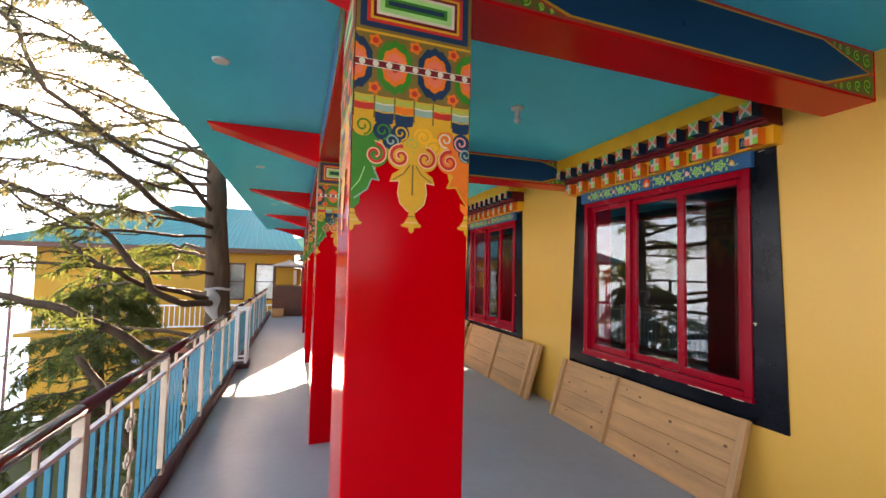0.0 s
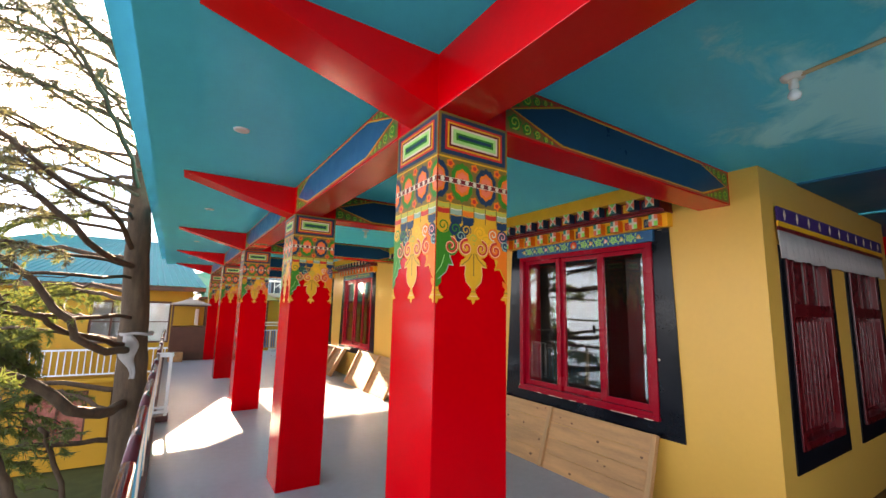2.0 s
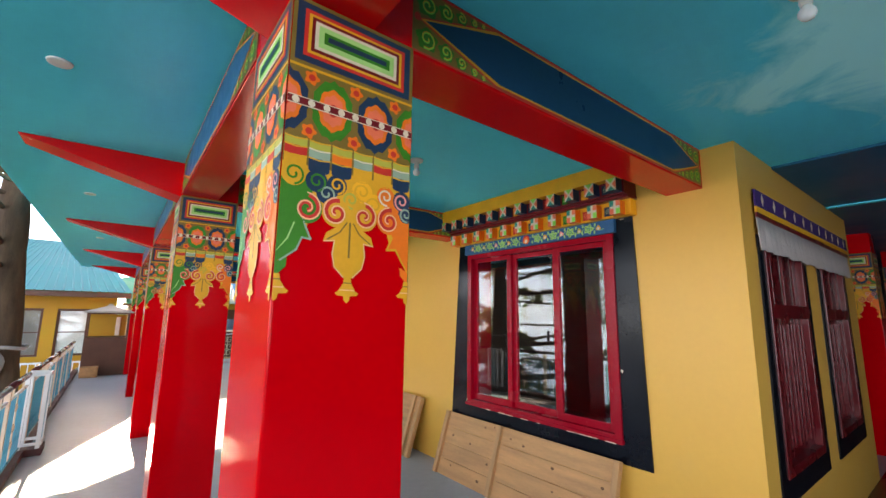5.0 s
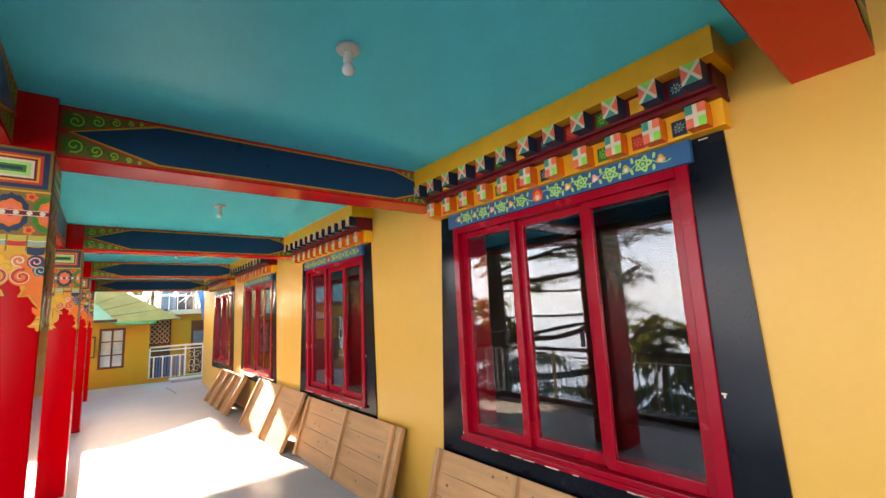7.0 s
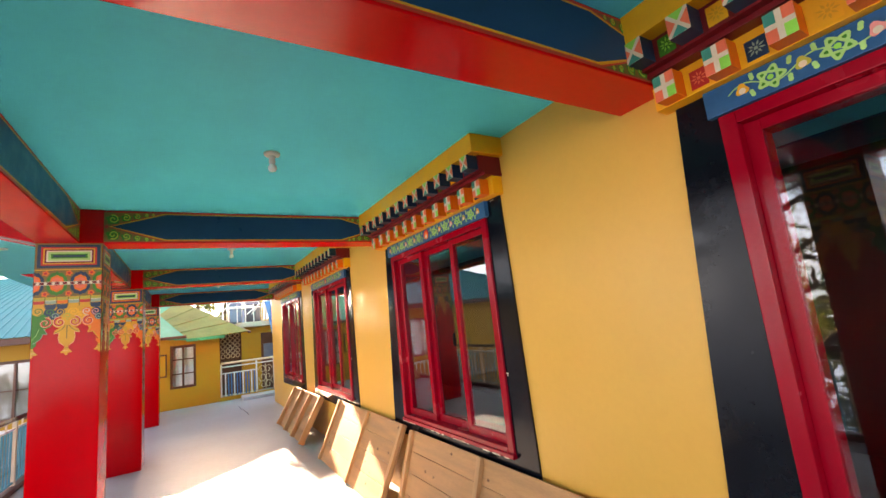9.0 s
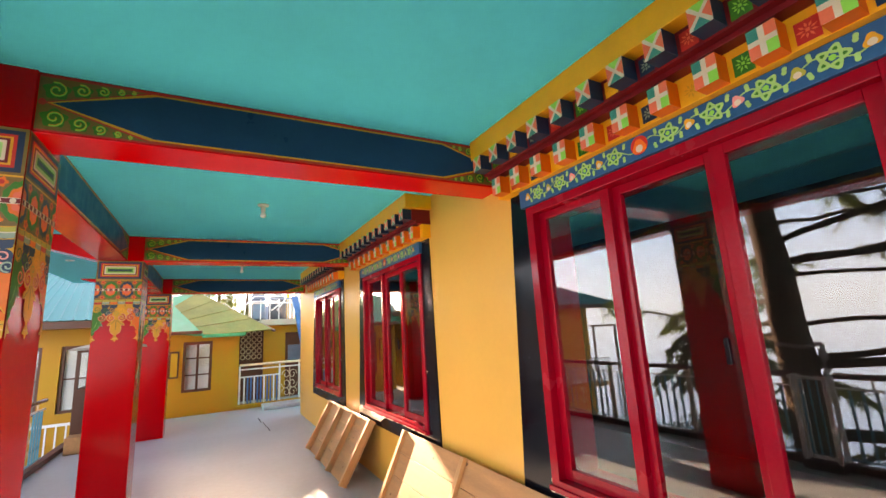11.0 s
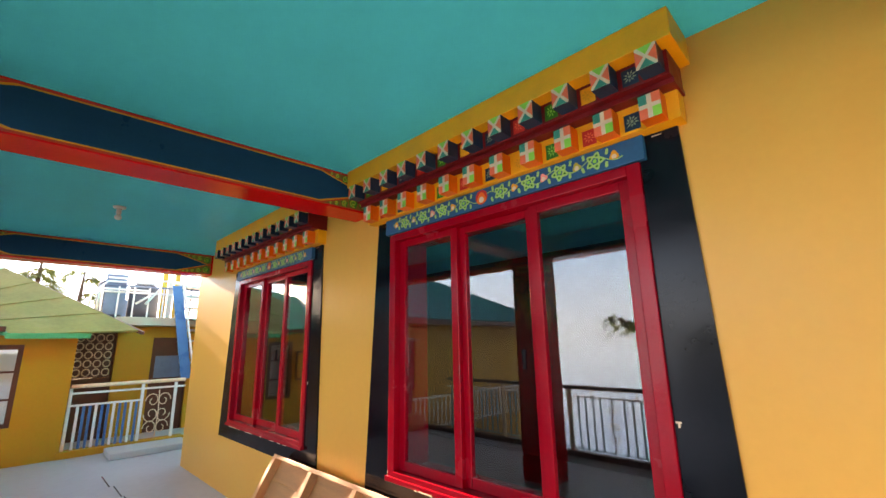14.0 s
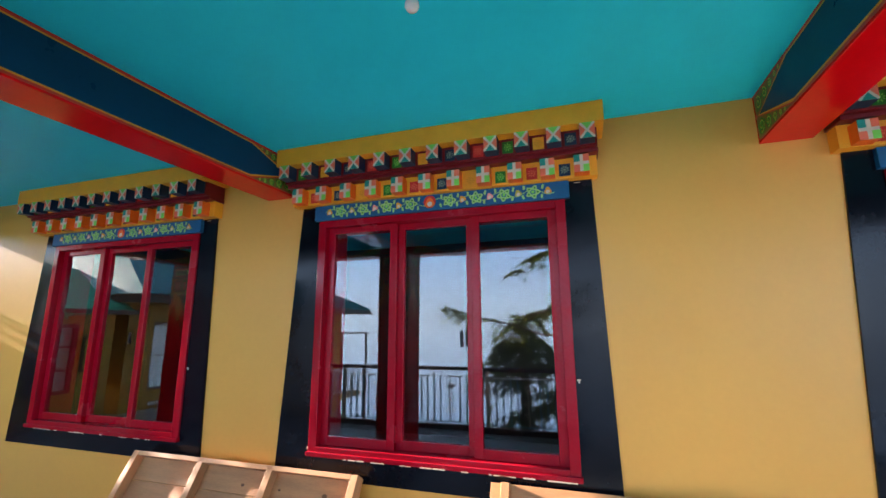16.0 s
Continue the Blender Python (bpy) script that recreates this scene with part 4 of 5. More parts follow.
part("roof", bm, mat("pale_sheet_roof", (0.34, 0.28, 0.22), 0.6, 0.15), th, "pale pointed sheet roof")
tagged(link("wooden_box", boxes([(-0.36, 0.0, 14.70, 15.02, 0.001, 0.26)], 0.01), WOOD), "small low wooden box on the floor", "box")


# ---------- houses ----------
def house_window(th, x0, x1, y, z0, z1, frame=BROWN, pane=None, cols=2, rows=1, curtain=None):
    w = part("window", boxes([(x0, x0 + 0.06, y - 0.05, y + 0.05, z0, z1), (x1 - 0.06, x1, y - 0.05, y + 0.05, z0, z1), (x0 + 0.06, x1 - 0.06, y - 0.05, y + 0.05, z1 - 0.07, z1), (x0 + 0.06, x1 - 0.06, y - 0.06, y + 0.05, z0, z0 + 0.06)], 0.004), frame, th, "brown timber window")
    if curtain is not None:
        part("curtain", boxes([(x0 + 0.06, x1 - 0.06, y + 0.015, y + 0.03, z0 + 0.06, z1 - 0.07)]), curtain, w)
    p = part("pane", boxes([(x0 + 0.06, x1 - 0.06, y - 0.005, y, z0 + 0.06, z1 - 0.07)]), GLASS, w)
    p.visible_shadow = False
    for i in range(1, cols):
        x = x0 + (x1 - x0) * i / cols
        part("mullion", boxes([(x - 0.025, x + 0.025, y - 0.045, y - 0.0055, z0 + 0.06, z1 - 0.07)]), frame, w)
    for j in range(1, rows):
        z = z0 + (z1 - z0) * j / rows
        part("glazing_bar", boxes([(x0 + 0.06, x1 - 0.06, y - 0.04, y - 0.0055, z - 0.015, z + 0.015)]), frame, w)
    return w


def sheet_roof(eave, ridge, x0, x1, rx0, rx1, ye, yr, step=0.2):
    """Ribbed sheets from an eave line to a ridge line, with a rib at each step."""
    bm = bmesh.new()
    n = int((x1 - x0) / step)
    for i in range(n):
        f0, f1 = i / n, (i + 1) / n
        a0, a1 = x0 + f0 * (x1 - x0), x0 + f1 * (x1 - x0)
        b0, b1 = rx0 + f0 * (rx1 - rx0), rx0 + f1 * (rx1 - rx0)
        up = 0.022
        q = [(a0, ye, eave), (a0 + 0.03, ye, eave + up), (a0 + 0.06, ye, eave), (a1, ye, eave)]
        k = (b1 - b0) / (a1 - a0)
        r = [(b0, yr, ridge), (b0 + 0.03 * k, yr, ridge + up), (b0 + 0.06 * k, yr, ridge), (b1, yr, ridge)]
        va, vb = [bm.verts.new(p) for p in q], [bm.verts.new(p) for p in r]
        for j in range(3):
            bm.faces.new((va[j], va[j + 1], vb[j + 1], vb[j]))
    bmesh.ops.remove_doubles(bm, verts=bm.verts[:], dist=0.0005)
    return bm


# the two-storey house with the teal roof
th = thing("teal_roofed_house", (0, 17.4, -3.3), "two-storey yellow house with a teal sheet roof and white balcony", "house")


def H2(rows):
    return [(x0, x1, y0 - 17.4, y1 - 17.4, z0 + 3.3, z1 + 3.3) for x0, x1, y0, y1, z0, z1 in rows]


WIN_U = [(-2.55, -1.45), (-1.15, -0.40)]
rows, x = [], -7.6
for a, b in WIN_U:
    rows += [(x, a, 17.4, 17.6, -0.6, 2.25), (a, b, 17.4, 17.6, -0.6, 0.35), (a, b, 17.4, 17.6, 1.72, 2.25)]
    x = b
rows.append((x, 0.20, 17.4, 17.6, -0.6, 2.25))
for r in H2(rows):
    part("wall_panel", boxes([r]), HOUSE_YELLOW, th)
rows, x = [], -7.6
WIN_L = [(-5.0, -4.2), (-3.7, -2.3), (-1.75, -0.9)]
for a, b in WIN_L:
    rows += [(x, a, 17.4, 17.6, -3.3, -0.72), (a, b, 17.4, 17.6, -3.3, -2.6), (a, b, 17.4, 17.6, -1.05, -0.72)]
    x = b
rows.append((x, 0.20, 17.4, 17.6, -3.3, -0.72))
for r in H2(rows):
    part("wall_panel", boxes([r]), HOUSE_YELLOW, th)
part("side_wall", boxes(H2([(0.0, 0.20, 17.6, 22.5, -3.3, 2.25), (-7.6, -7.4, 17.6, 22.5, -3.3, 2.25), (-7.6, 0.20, 22.5, 22.7, -3.3, 2.25)])), HOUSE_YELLOW, th)
part("balcony_slab", boxes(H2([(-7.6, 0.2, 16.5, 17.398, -0.70, -0.58)]), 0.01), HOUSE_YELLOW, th)
for i, (a, b) in enumerate(WIN_U):
    house_window(th, a, b, 0.1, 0.35 + 3.3, 1.72 + 3.3, cols=2 if b - a > 1 else 1, rows=2, curtain=CLOTH if i == 1 else CLOTH_GREY)
for i, (a, b) in enumerate(WIN_L):
    # near-black sheets behind the outer lower panes stand for unlit rooms
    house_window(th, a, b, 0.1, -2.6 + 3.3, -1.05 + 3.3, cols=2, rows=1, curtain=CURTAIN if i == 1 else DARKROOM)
part("balcony_rail", boxes(H2([(-7.6, 0.2, 16.52, 16.56, 0.22, 0.27), (-7.6, 0.2, 16.52, 16.56, -0.48, -0.44)])), WHITE, th, "white balcony rail")
bar = None
for i in range(51):
    x = -7.5 + i * 0.15
    m = Matrix.Translation((x, 16.54 - 17.4, 3.3))
    if bar is None:
        bar = part("baluster", boxes([(-0.012, 0.012, -0.012, 0.012, -0.44, 0.22)]), WHITE, th)
        bar.matrix_basis = m
    else:
        same_part("baluster", bar, th, m)
part("roof", sheet_roof(2.22 + 3.3, 3.95 + 3.3, -8.5, 0.55, -4.2, -0.6, 16.6 - 17.4, 19.4 - 17.4), ROOF_TEAL, th, "ribbed teal sheet roof")
bm = bmesh.new()
for tri in (((0.55, 16.6, 2.22), (-0.6, 19.4, 3.95), (0.55, 22.2, 2.22)), ((-8.5, 16.6, 2.22), (-8.5, 22.2, 2.22), (-4.2, 19.4, 3.95)), ((0.55, 22.2, 2.22), (-0.6, 19.4, 3.95), (-4.2, 19.4, 3.95), (-8.5, 22.2, 2.22))):
    bm.faces.new([bm.verts.new((x, y - 17.4, z + 3.3)) for x, y, z in tri])
part("roof_hip", bm, ROOF_TEAL, th)
part("fascia", boxes(H2([(-8.48, 0.53, 16.62, 16.66, 2.06, 2.205), (0.49, 0.53, 16.66, 22.1, 2.06, 2.205)])), BROWN, th, "dark fascia board")
part("eave_soffit", boxes(H2([(-8.4, 0.48, 16.66, 17.398, 2.07, 2.10)])), HOUSE_YELLOW, th)

part("awning", boxes(H2([(-8.45, -7.605, 16.7, 17.9, 1.36, 1.42)]), 0.01), BROWN, th, "small brown awning at the house end")
for y in (16.75, 17.8):
    part("porch_post", boxes(H2([(-8.4, -8.34, y, y + 0.06, -3.3, 1.355)])), RAIL_MAROON, th)

# the low yellow house across the end of the terrace
th = thing("yellow_house", (0, 17.25, 0), "single-storey yellow house with a faded green hipped roof", "house")


def H3(rows):
    return [(x0, x1, y0 - 17.25, y1 - 17.25, z0, z1) for x0, x1, y0, y1, z0, z1 in rows]


part("front_wall", boxes(H3([(0.56, 1.06, 17.25, 17.45, 0, 1.91), (1.06, 1.66, 17.25, 17.45, 0, 0.52), (1.06, 1.66, 17.25, 17.45, 1.66, 1.91), (1.66, 2.24, 17.25, 17.45, 0, 1.91)])), HOUSE_YELLOW, th)
part("side_wall", boxes(H3([(2.04, 2.24, 17.45, 24.4, 0, 1.9), (0.56, 0.76, 17.45, 24.4, 0, 1.9), (0.56, 2.24, 24.4, 24.6, 0, 1.9)])), HOUSE_YELLOW, th)
house_window(th, 1.06, 1.66, 0.06, 0.52, 1.66, cols=2, rows=3, curtain=CLOTH)
A, LW, B, TR = (1.24, 19.5, 3.06), (0.74, 18.6, 2.61), (1.48, 16.95, 1.80), (2.95, 16.95, 1.87)
BL, BR, LL, LB = (0.60, 23.5, 2.2), (3.3, 23.5, 1.95), (0.16, 19.0, 2.80), (0.45, 16.93, 1.915)


def slope(*faces):
    bm = bmesh.new()
    for face in faces:
        bm.faces.new([bm.verts.new((x, y - 17.25, z)) for x, y, z in face])
    bmesh.ops.remove_doubles(bm, verts=bm.verts[:], dist=0.001)
    return bm


def thick(ob, t):
    so = ob.modifiers.new("thickness", "SOLIDIFY")
    so.thickness, so.offset = t, -1


thick(part("roof", slope((B, TR, A, LW), (TR, BR, A)), ROOF_GREEN, th, "moss-stained pale green sheet roof"), 0.03)
GREEN_SHEET = mat("bright_green_sheet", (0.01, 0.26, 0.13), 0.5, 0.2, 1.6, 20, 0.06, stain=(0.04, 0.36, 0.24), stain_amt=0.5)
thick(part("roof_hip", slope((LB, B, LW, LL), (LL, LW, A, BL), (A, BR, BL)), GREEN_SHEET, th, "brighter green side slopes"), 0.025)
for k in range(1, 4):
    f = k / 4
    p, q = Vector(LW).lerp(Vector(B), f), Vector(A).lerp(Vector(TR), f)
    off = Vector((0, -17.25, 0.008))
    part("sheet_lap", tube(bmesh.new(), [p + off, q + off], 0.009, 5), ROOF_GREEN, th)
part("verge_board", tube(bmesh.new(), [Vector(A) + Vector((0.02, -17.27, -0.05)), Vector(TR) + Vector((0.06, -17.27, -0.05))], 0.035, 4), BROWN, th, "dark brown verge board")
part("fascia", boxes(H3([(1.44, 2.36, 16.93, 16.955, 1.74, 1.815)])), mat("green_edge", (0.02, 0.30, 0.13), 0.5), th, "bright green eaves edge")
part("porch_eave", boxes(H3([(0.35, 1.435, 16.93, 17.248, 1.835, 1.91)]), 0.006), BROWN, th, "brown timber eave")
part("notice_board", boxes(H3([(0.80, 0.99, 17.205, 17.248, 0.86, 1.46)]), 0.004), BROWN, th, "brown framed notice board")
part("notice_paper", boxes(H3([(0.83, 0.96, 17.198, 17.204, 0.90, 1.42)])), HOUSE_YELLOW, th)

# far end: railing, lattice door, upper balcony and blue stair
end_rail = thing("terrace_railing", (2.27, 17.32, 0), "white railing with blue slats at the terrace end", "railing")
L = 1.55
part("handrail", tube(bmesh.new(), [(0, 0, 1.02), (L, 0.05, 1.02)], 0.03, 10), CREAM, end_rail, "cream round handrail", smooth=True)
for z in (0.06, 0.72, 0.90):
    part("rail", boxes([(0.0, L if z != 0.72 else 0.92, -0.014, 0.014, z, z + 0.03)], 0.003), WHITE, end_rail)
for x in (0.0, 0.92, 1.40):
    part("post", boxes([(x - 0.02, x + 0.02, -0.022, 0.022, 0.0, 0.99)], 0.003), WHITE, end_rail)
for i in range(11):
    x = 0.09 + i * 0.075
    part("slat", boxes([(x, x + 0.035, -0.006, 0.006, 0.091, 0.719)]), BLUE_METAL if i % 3 else WHITE, end_rail, "blue flat slat")
bm = bmesh.new()
scroll_bars(bm, 0.40, 0.10, 0.88, lambda u, v: (1.16 + u, 0.0, v))
part("cast_scroll", bm, CREAM, end_rail, "cream cast scrollwork", smooth=True)
tagged(link("concrete_step", boxes([(2.75, 3.8, 16.55, 17.15, 0.001, 0.09)], 0.02), CEMENT), "low broken cement step at the terrace end", "step")
tagged(link("floor_crack", boxes([(2.62, 2.632, 14.2, 14.6, -0.001, 0.0015), (2.60, 2.612, 14.6, 15.1, -0.001, 0.0015), (2.56, 2.572, 15.1, 15.7, -0.001, 0.0015)]), BLACK), "dark crack in the cement floor", "crack", kind="structure")

tagged(link("yellow_kerb", boxes([(2.20, 3.85, 17.22, 17.42, 0.001, 0.10)], 0.012), HOUSE_YELLOW), "yellow painted kerb under the terrace railing", "kerb", kind="structure")
TANK_BLUE = mat("grey_blue_sheet_paint", (0.12, 0.17, 0.26), 0.45, 0.2, 4, 40, 0.05)
back = thing("stair_house", (2.2, 18.6, 0), "yellow house with lattice door and blue outside stair", "house")
part("wall", boxes([(0.0, 0.10, 0, 0.2, 0, 2.0), (0.10, 0.72, 0.0, 0.2, 1.93, 2.0), (0.72, 1.30, 0, 0.2, 0, 2.0), (1.30, 1.95, 0, 0.2, 1.78, 2.0), (1.95, 4.2, 0, 0.2, 0, 2.0)]), HOUSE_YELLOW, back)
dd = part("lattice_door", boxes([(0.10, 0.72, 0.06, 0.10, 0.0, 1.06), (0.10, 0.14, 0.05, 0.11, 1.061, 1.93), (0.68, 0.72, 0.05, 0.11, 1.061, 1.93), (0.14, 0.68, 0.05, 0.11, 1.88, 1.93)], 0.004), BROWN, back, "brown door with pale lattice above")
bm = bmesh.new()
for i in range(4):
    for j in range(5):
        c = Vector((0.20 + i * 0.14, 0.08, 1.16 + j * 0.155))
        ring = [c + Vector((0.055 * math.cos(a), 0, 0.062 * math.sin(a))) for a in (2 * math.pi * k / 10 for k in range(11))]
        tube(bm, ring, 0.012, 5, caps=False)
part("backing", boxes([(0.14, 0.68, 0.095, 0.108, 1.062, 1.879)]), BROWN, dd)
part("lattice", bm, CREAM, dd, "cream cast lattice")
part("side_door", boxes([(1.30, 1.95, 0.06, 0.1, 0, 1.78)], 0.004), BROWN, back)
part("door_panel", boxes([(1.38, 1.87, 0.045, 0.0595, 1.0, 1.42)], 0.004), TANK_BLUE, back, "blue door panel")
part("closing_wall", boxes([(0.75, 4.2, 2.6, 2.8, 0, 2.3), (0.75, 4.2, 0.2, 2.6, -0.1, 0.0)]), HOUSE_YELLOW, back)
part("balcony_slab", boxes([(0.62, 4.2, -0.3, 2.6, 2.002, 2.16)], 0.01), mat("pale_concrete", (0.48, 0.42, 0.34), 0.7, 0.15), back, "pale concrete balcony slab")
for a, b, k in ((0.76, 0.95, BROWN), (0.96, 1.25, TANK_BLUE), (1.40, 1.70, CREAM)):
    part("upper_panel", boxes([(a, b, 2.45, 2.598, 2.17, 2.72)], 0.004), k, back)
TANK = mat("dark_tank_plastic", (0.045, 0.055, 0.075), 0.45, 0.15)
for x, y, r, h in ((0.62, 0.9, 0.22, 0.85), (1.18, 0.8, 0.27, 0.80)):
    part("water_tank", lathe(bmesh.new(), [(r, 2.162), (r * 1.02, 2.162 + h * 0.3), (r, 2.162 + h * 0.34), (r * 1.02, 2.162 + h * 0.66), (r, 2.162 + h * 0.7), (r, 2.162 + h * 0.86), (r * 0.45, 2.162 + h * 0.97), (r * 0.4, 2.162 + h)], (x, y, 0), 20), TANK, back, "dark grey plastic water tank", smooth=True)
for x0, x1, z in ((0.30, 1.05, 2.66), (0.42, 1.20, 2.80)):
    part("pipe_rail", tube(bmesh.new(), [(x0 - 0.12, -0.34, 2.17), (x0 - 0.10, -0.34, z - 0.1), (x0, -0.34, z), (x1, -0.34, z), (x1 + 0.04, -0.34, z - 0.08), (x1 - 0.18, -0.34, 2.40)], 0.02, 8), WHITE, back, "bent white pipe rail", smooth=True)
for z in (2.62, 2.74, 2.88):
    part("balcony_rail", tube(bmesh.new(), [(0.28 + (z - 2.6) * 0.5, -0.25, z), (2.2, -0.25, z)], 0.018, 8), TANK_BLUE if z == 2.74 else WHITE, back, "round metal rail")
for i in range(8):
    x = 0.35 + i * 0.24
    part("baluster", boxes([(x, x + 0.025, -0.262, -0.238, 2.161, 2.74)]), WHITE, back)
part("blue_panel", boxes([(0.40, 0.72, -0.22, -0.20, 2.2, 2.95)]), TANK_BLUE, back, "blue sheet behind the rail")
OCHRE_CLOTH = mat("yellow_cotton_cloth", (0.55, 0.34, 0.06), 0.85, 0.15, 5, 120, 0.2)
for x, k in ((1.30, OCHRE_CLOTH), (1.41, CLOTH), (1.52, OCHRE_CLOTH), (1.64, CLOTH)):
    part("hanging_cloth", boxes([(x, x + 0.09, -0.16, -0.10, 2.17, 3.2)], 0.02), k, back, "hanging yellow and cream cloth")
bm = bmesh.new()
prism(bm, [(1.36, 2.75), (1.52, 2.75), (1.86, 1.0), (1.68, 1.0)], lambda u, v, d: (u, -0.7 + d, v), 0, 0.03)
part("stair_stringer", bm, BLUE_METAL, back, "blue steel stair stringer")
part("stair_rail", tube(bmesh.new(), [(1.36, -0.72, 2.80), (1.54, -0.72, 2.78), (1.90, -0.72, 1.0)], 0.02, 8), WHITE, back, "white stair rail")
for i in range(9):
    f = i / 8
    part("tread", boxes([(1.48 + 0.32 * f, 2.1 + 0.2 * f, -0.66, -0.1, 2.75 - 1.7 * f, 2.78 - 1.7 * f)]), STEEL, back)


# ---------- hillside, valley and distance ----------
def ground_height(x, y):
    if x > -7:
        return -3.35
    return -3.35 - 0.95 * (-7 - x) if x > -260 else -243.7


bm = bmesh.new()
xs = [-1500, -700, -260, -200, -140, -90, -60, -40, -28, -20, -14, -10, -7, -4, 0, 8, 30, 120, 1500]
yl = [-1500, -500, -200, -90, -45, -22, -8, 4, 14, 24, 40, 80, 200, 600, 1500]
grid = [[bm.verts.new((x, y, ground_height(x, y) + (1.2 * noise.noise(Vector((x * 0.07, y * 0.07, 0))) if x < -8 else 0))) for y in yl] for x in xs]
for i in range(len(xs) - 1):
    for j in range(len(yl) - 1):
        bm.faces.new((grid[i][j], grid[i + 1][j], grid[i + 1][j + 1], grid[i][j + 1]))
structure("ground", bm, GRASS, "grassy hillside falling away below the house", "ground")

# self-glowing colour ramp paints haze and low sky, and lights the veranda
haze = bpy.data.materials.new("glowing_valley_haze")
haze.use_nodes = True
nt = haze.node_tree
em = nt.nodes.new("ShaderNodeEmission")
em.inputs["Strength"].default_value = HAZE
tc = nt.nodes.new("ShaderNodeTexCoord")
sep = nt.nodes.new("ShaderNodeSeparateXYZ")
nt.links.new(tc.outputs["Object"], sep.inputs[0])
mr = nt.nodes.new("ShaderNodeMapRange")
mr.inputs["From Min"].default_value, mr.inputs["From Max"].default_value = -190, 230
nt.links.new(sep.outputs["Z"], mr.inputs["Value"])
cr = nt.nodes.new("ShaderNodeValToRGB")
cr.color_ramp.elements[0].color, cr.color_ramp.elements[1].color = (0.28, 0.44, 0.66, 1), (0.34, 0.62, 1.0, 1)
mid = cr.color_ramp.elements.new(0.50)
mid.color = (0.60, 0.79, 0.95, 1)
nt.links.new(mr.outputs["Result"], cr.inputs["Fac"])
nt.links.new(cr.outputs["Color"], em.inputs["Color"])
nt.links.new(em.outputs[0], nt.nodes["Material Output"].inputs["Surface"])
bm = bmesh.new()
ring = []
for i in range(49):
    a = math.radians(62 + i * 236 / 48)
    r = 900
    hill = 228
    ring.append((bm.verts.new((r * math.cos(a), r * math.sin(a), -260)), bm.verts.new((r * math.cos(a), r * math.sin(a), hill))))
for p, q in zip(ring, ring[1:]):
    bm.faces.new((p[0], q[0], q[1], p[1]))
structure("backdrop", bm, haze, "added glowing backdrop, coloured as pale blue valley haze and low sky", "backdrop")


# ---------- trees ----------
class Needles:
    """Collects many small needle blades into one mesh."""
    def __init__(self, seed):
        self.v, self.f, self.r = [], [], random.Random(seed)

    def spray(self, p, d, n, size):
        r = self.r
        d = Vector(d).normalized()
        for _ in range(n):
            w = Vector((r.gauss(0, 1), r.gauss(0, 1), r.gauss(0, 0.7)))
            t = (d * 0.7 + w * 0.55).normalized()
            s = t.orthogonal().normalized() * size * r.uniform(0.05, 0.09)
            q = Vector(p) + d * r.uniform(-0.05, 0.08)
            e = q + t * size * r.uniform(0.6, 1.2)
            k = len(self.v)
            self.v += [q - s, q + s, e]
            self.f.append((k, k + 1, k + 2))

    def make(self, name, material, parent, label=""):
        me = bpy.data.meshes.new(name)
        me.from_pydata([tuple(v) for v in self.v], [], self.f)
        me.materials.append(material)
        ob = new(name, me)
        ob.parent = parent
        tagged(ob, label, kind="stuff")
        return ob


def along(pts, f):
    n = len(pts) - 1
    i = min(int(f * n), n - 1)
    k = f * n - i
    a, b = Vector(pts[i]), Vector(pts[i + 1])
    return a.lerp(b, k), (b - a).normalized()


def smooth_line(pts, n=14, jitter=0.03, rnd=None):
    """A bent line through the given points."""
    out = []
    m = len(pts) - 1
    P = [Vector(p) for p in pts]
    for i in range(n + 1):
        f = i / n * m
        k = min(int(f), m - 1)
        t = f - k
        p0, p1, p2, p3 = P[max(k - 1, 0)], P[k], P[k + 1], P[min(k + 2, m)]
        q = 0.5 * (2 * p1 + (p2 - p0) * t + (2 * p0 - 5 * p1 + 4 * p2 - p3) * t * t + (3 * p1 - p0 - 3 * p2 + p3) * t ** 3)
        if rnd and 0 < i < n:
            q += Vector((rnd.gauss(0, jitter), rnd.gauss(0, jitter), rnd.gauss(0, jitter)))
        out.append(q)
    return out


def bough(tree, origin, pts, r0, r1, needles, rnd, twigs, green, droop=0.25, size=0.10, start=0.25):
    line = smooth_line(pts, 14, 0.018, rnd)
    line = [p - origin for p in line]
    bm = bmesh.new()
    n = len(line)
    tube(bm, line, [0.78 * (r0 + (r1 - r0) * i / (n - 1)) for i in range(n)], 8)
    for _ in range(twigs):
        f = rnd.uniform(start, 1.0)
        p, d = along(line, f)
        side = d.cross(Vector((0, 0, 1))).normalized() * rnd.choice((-1, 1))
        ln = rnd.uniform(0.25, 0.85) * (1.2 - 0.6 * f)
        q = [p]
        for k in range(1, 5):
            s = k / 4
            q.append(p + (d * 0.55 + side * rnd.uniform(0.6, 0.9)) * ln * s + Vector((rnd.gauss(0, 0.03), rnd.gauss(0, 0.03), -droop * ln * s * s + rnd.gauss(0, 0.02))))
        tube(bm, q, [0.010, 0.008, 0.006, 0.005, 0.003], 4, caps=False)
        for _ in range(int(green * 7)):
            a, dd = along(q, rnd.uniform(0.15, 1.0))
            needles.spray(a, dd + Vector((0, 0, -0.2)), 9, size)
    part("branch", bm, BARK, tree, smooth=True)


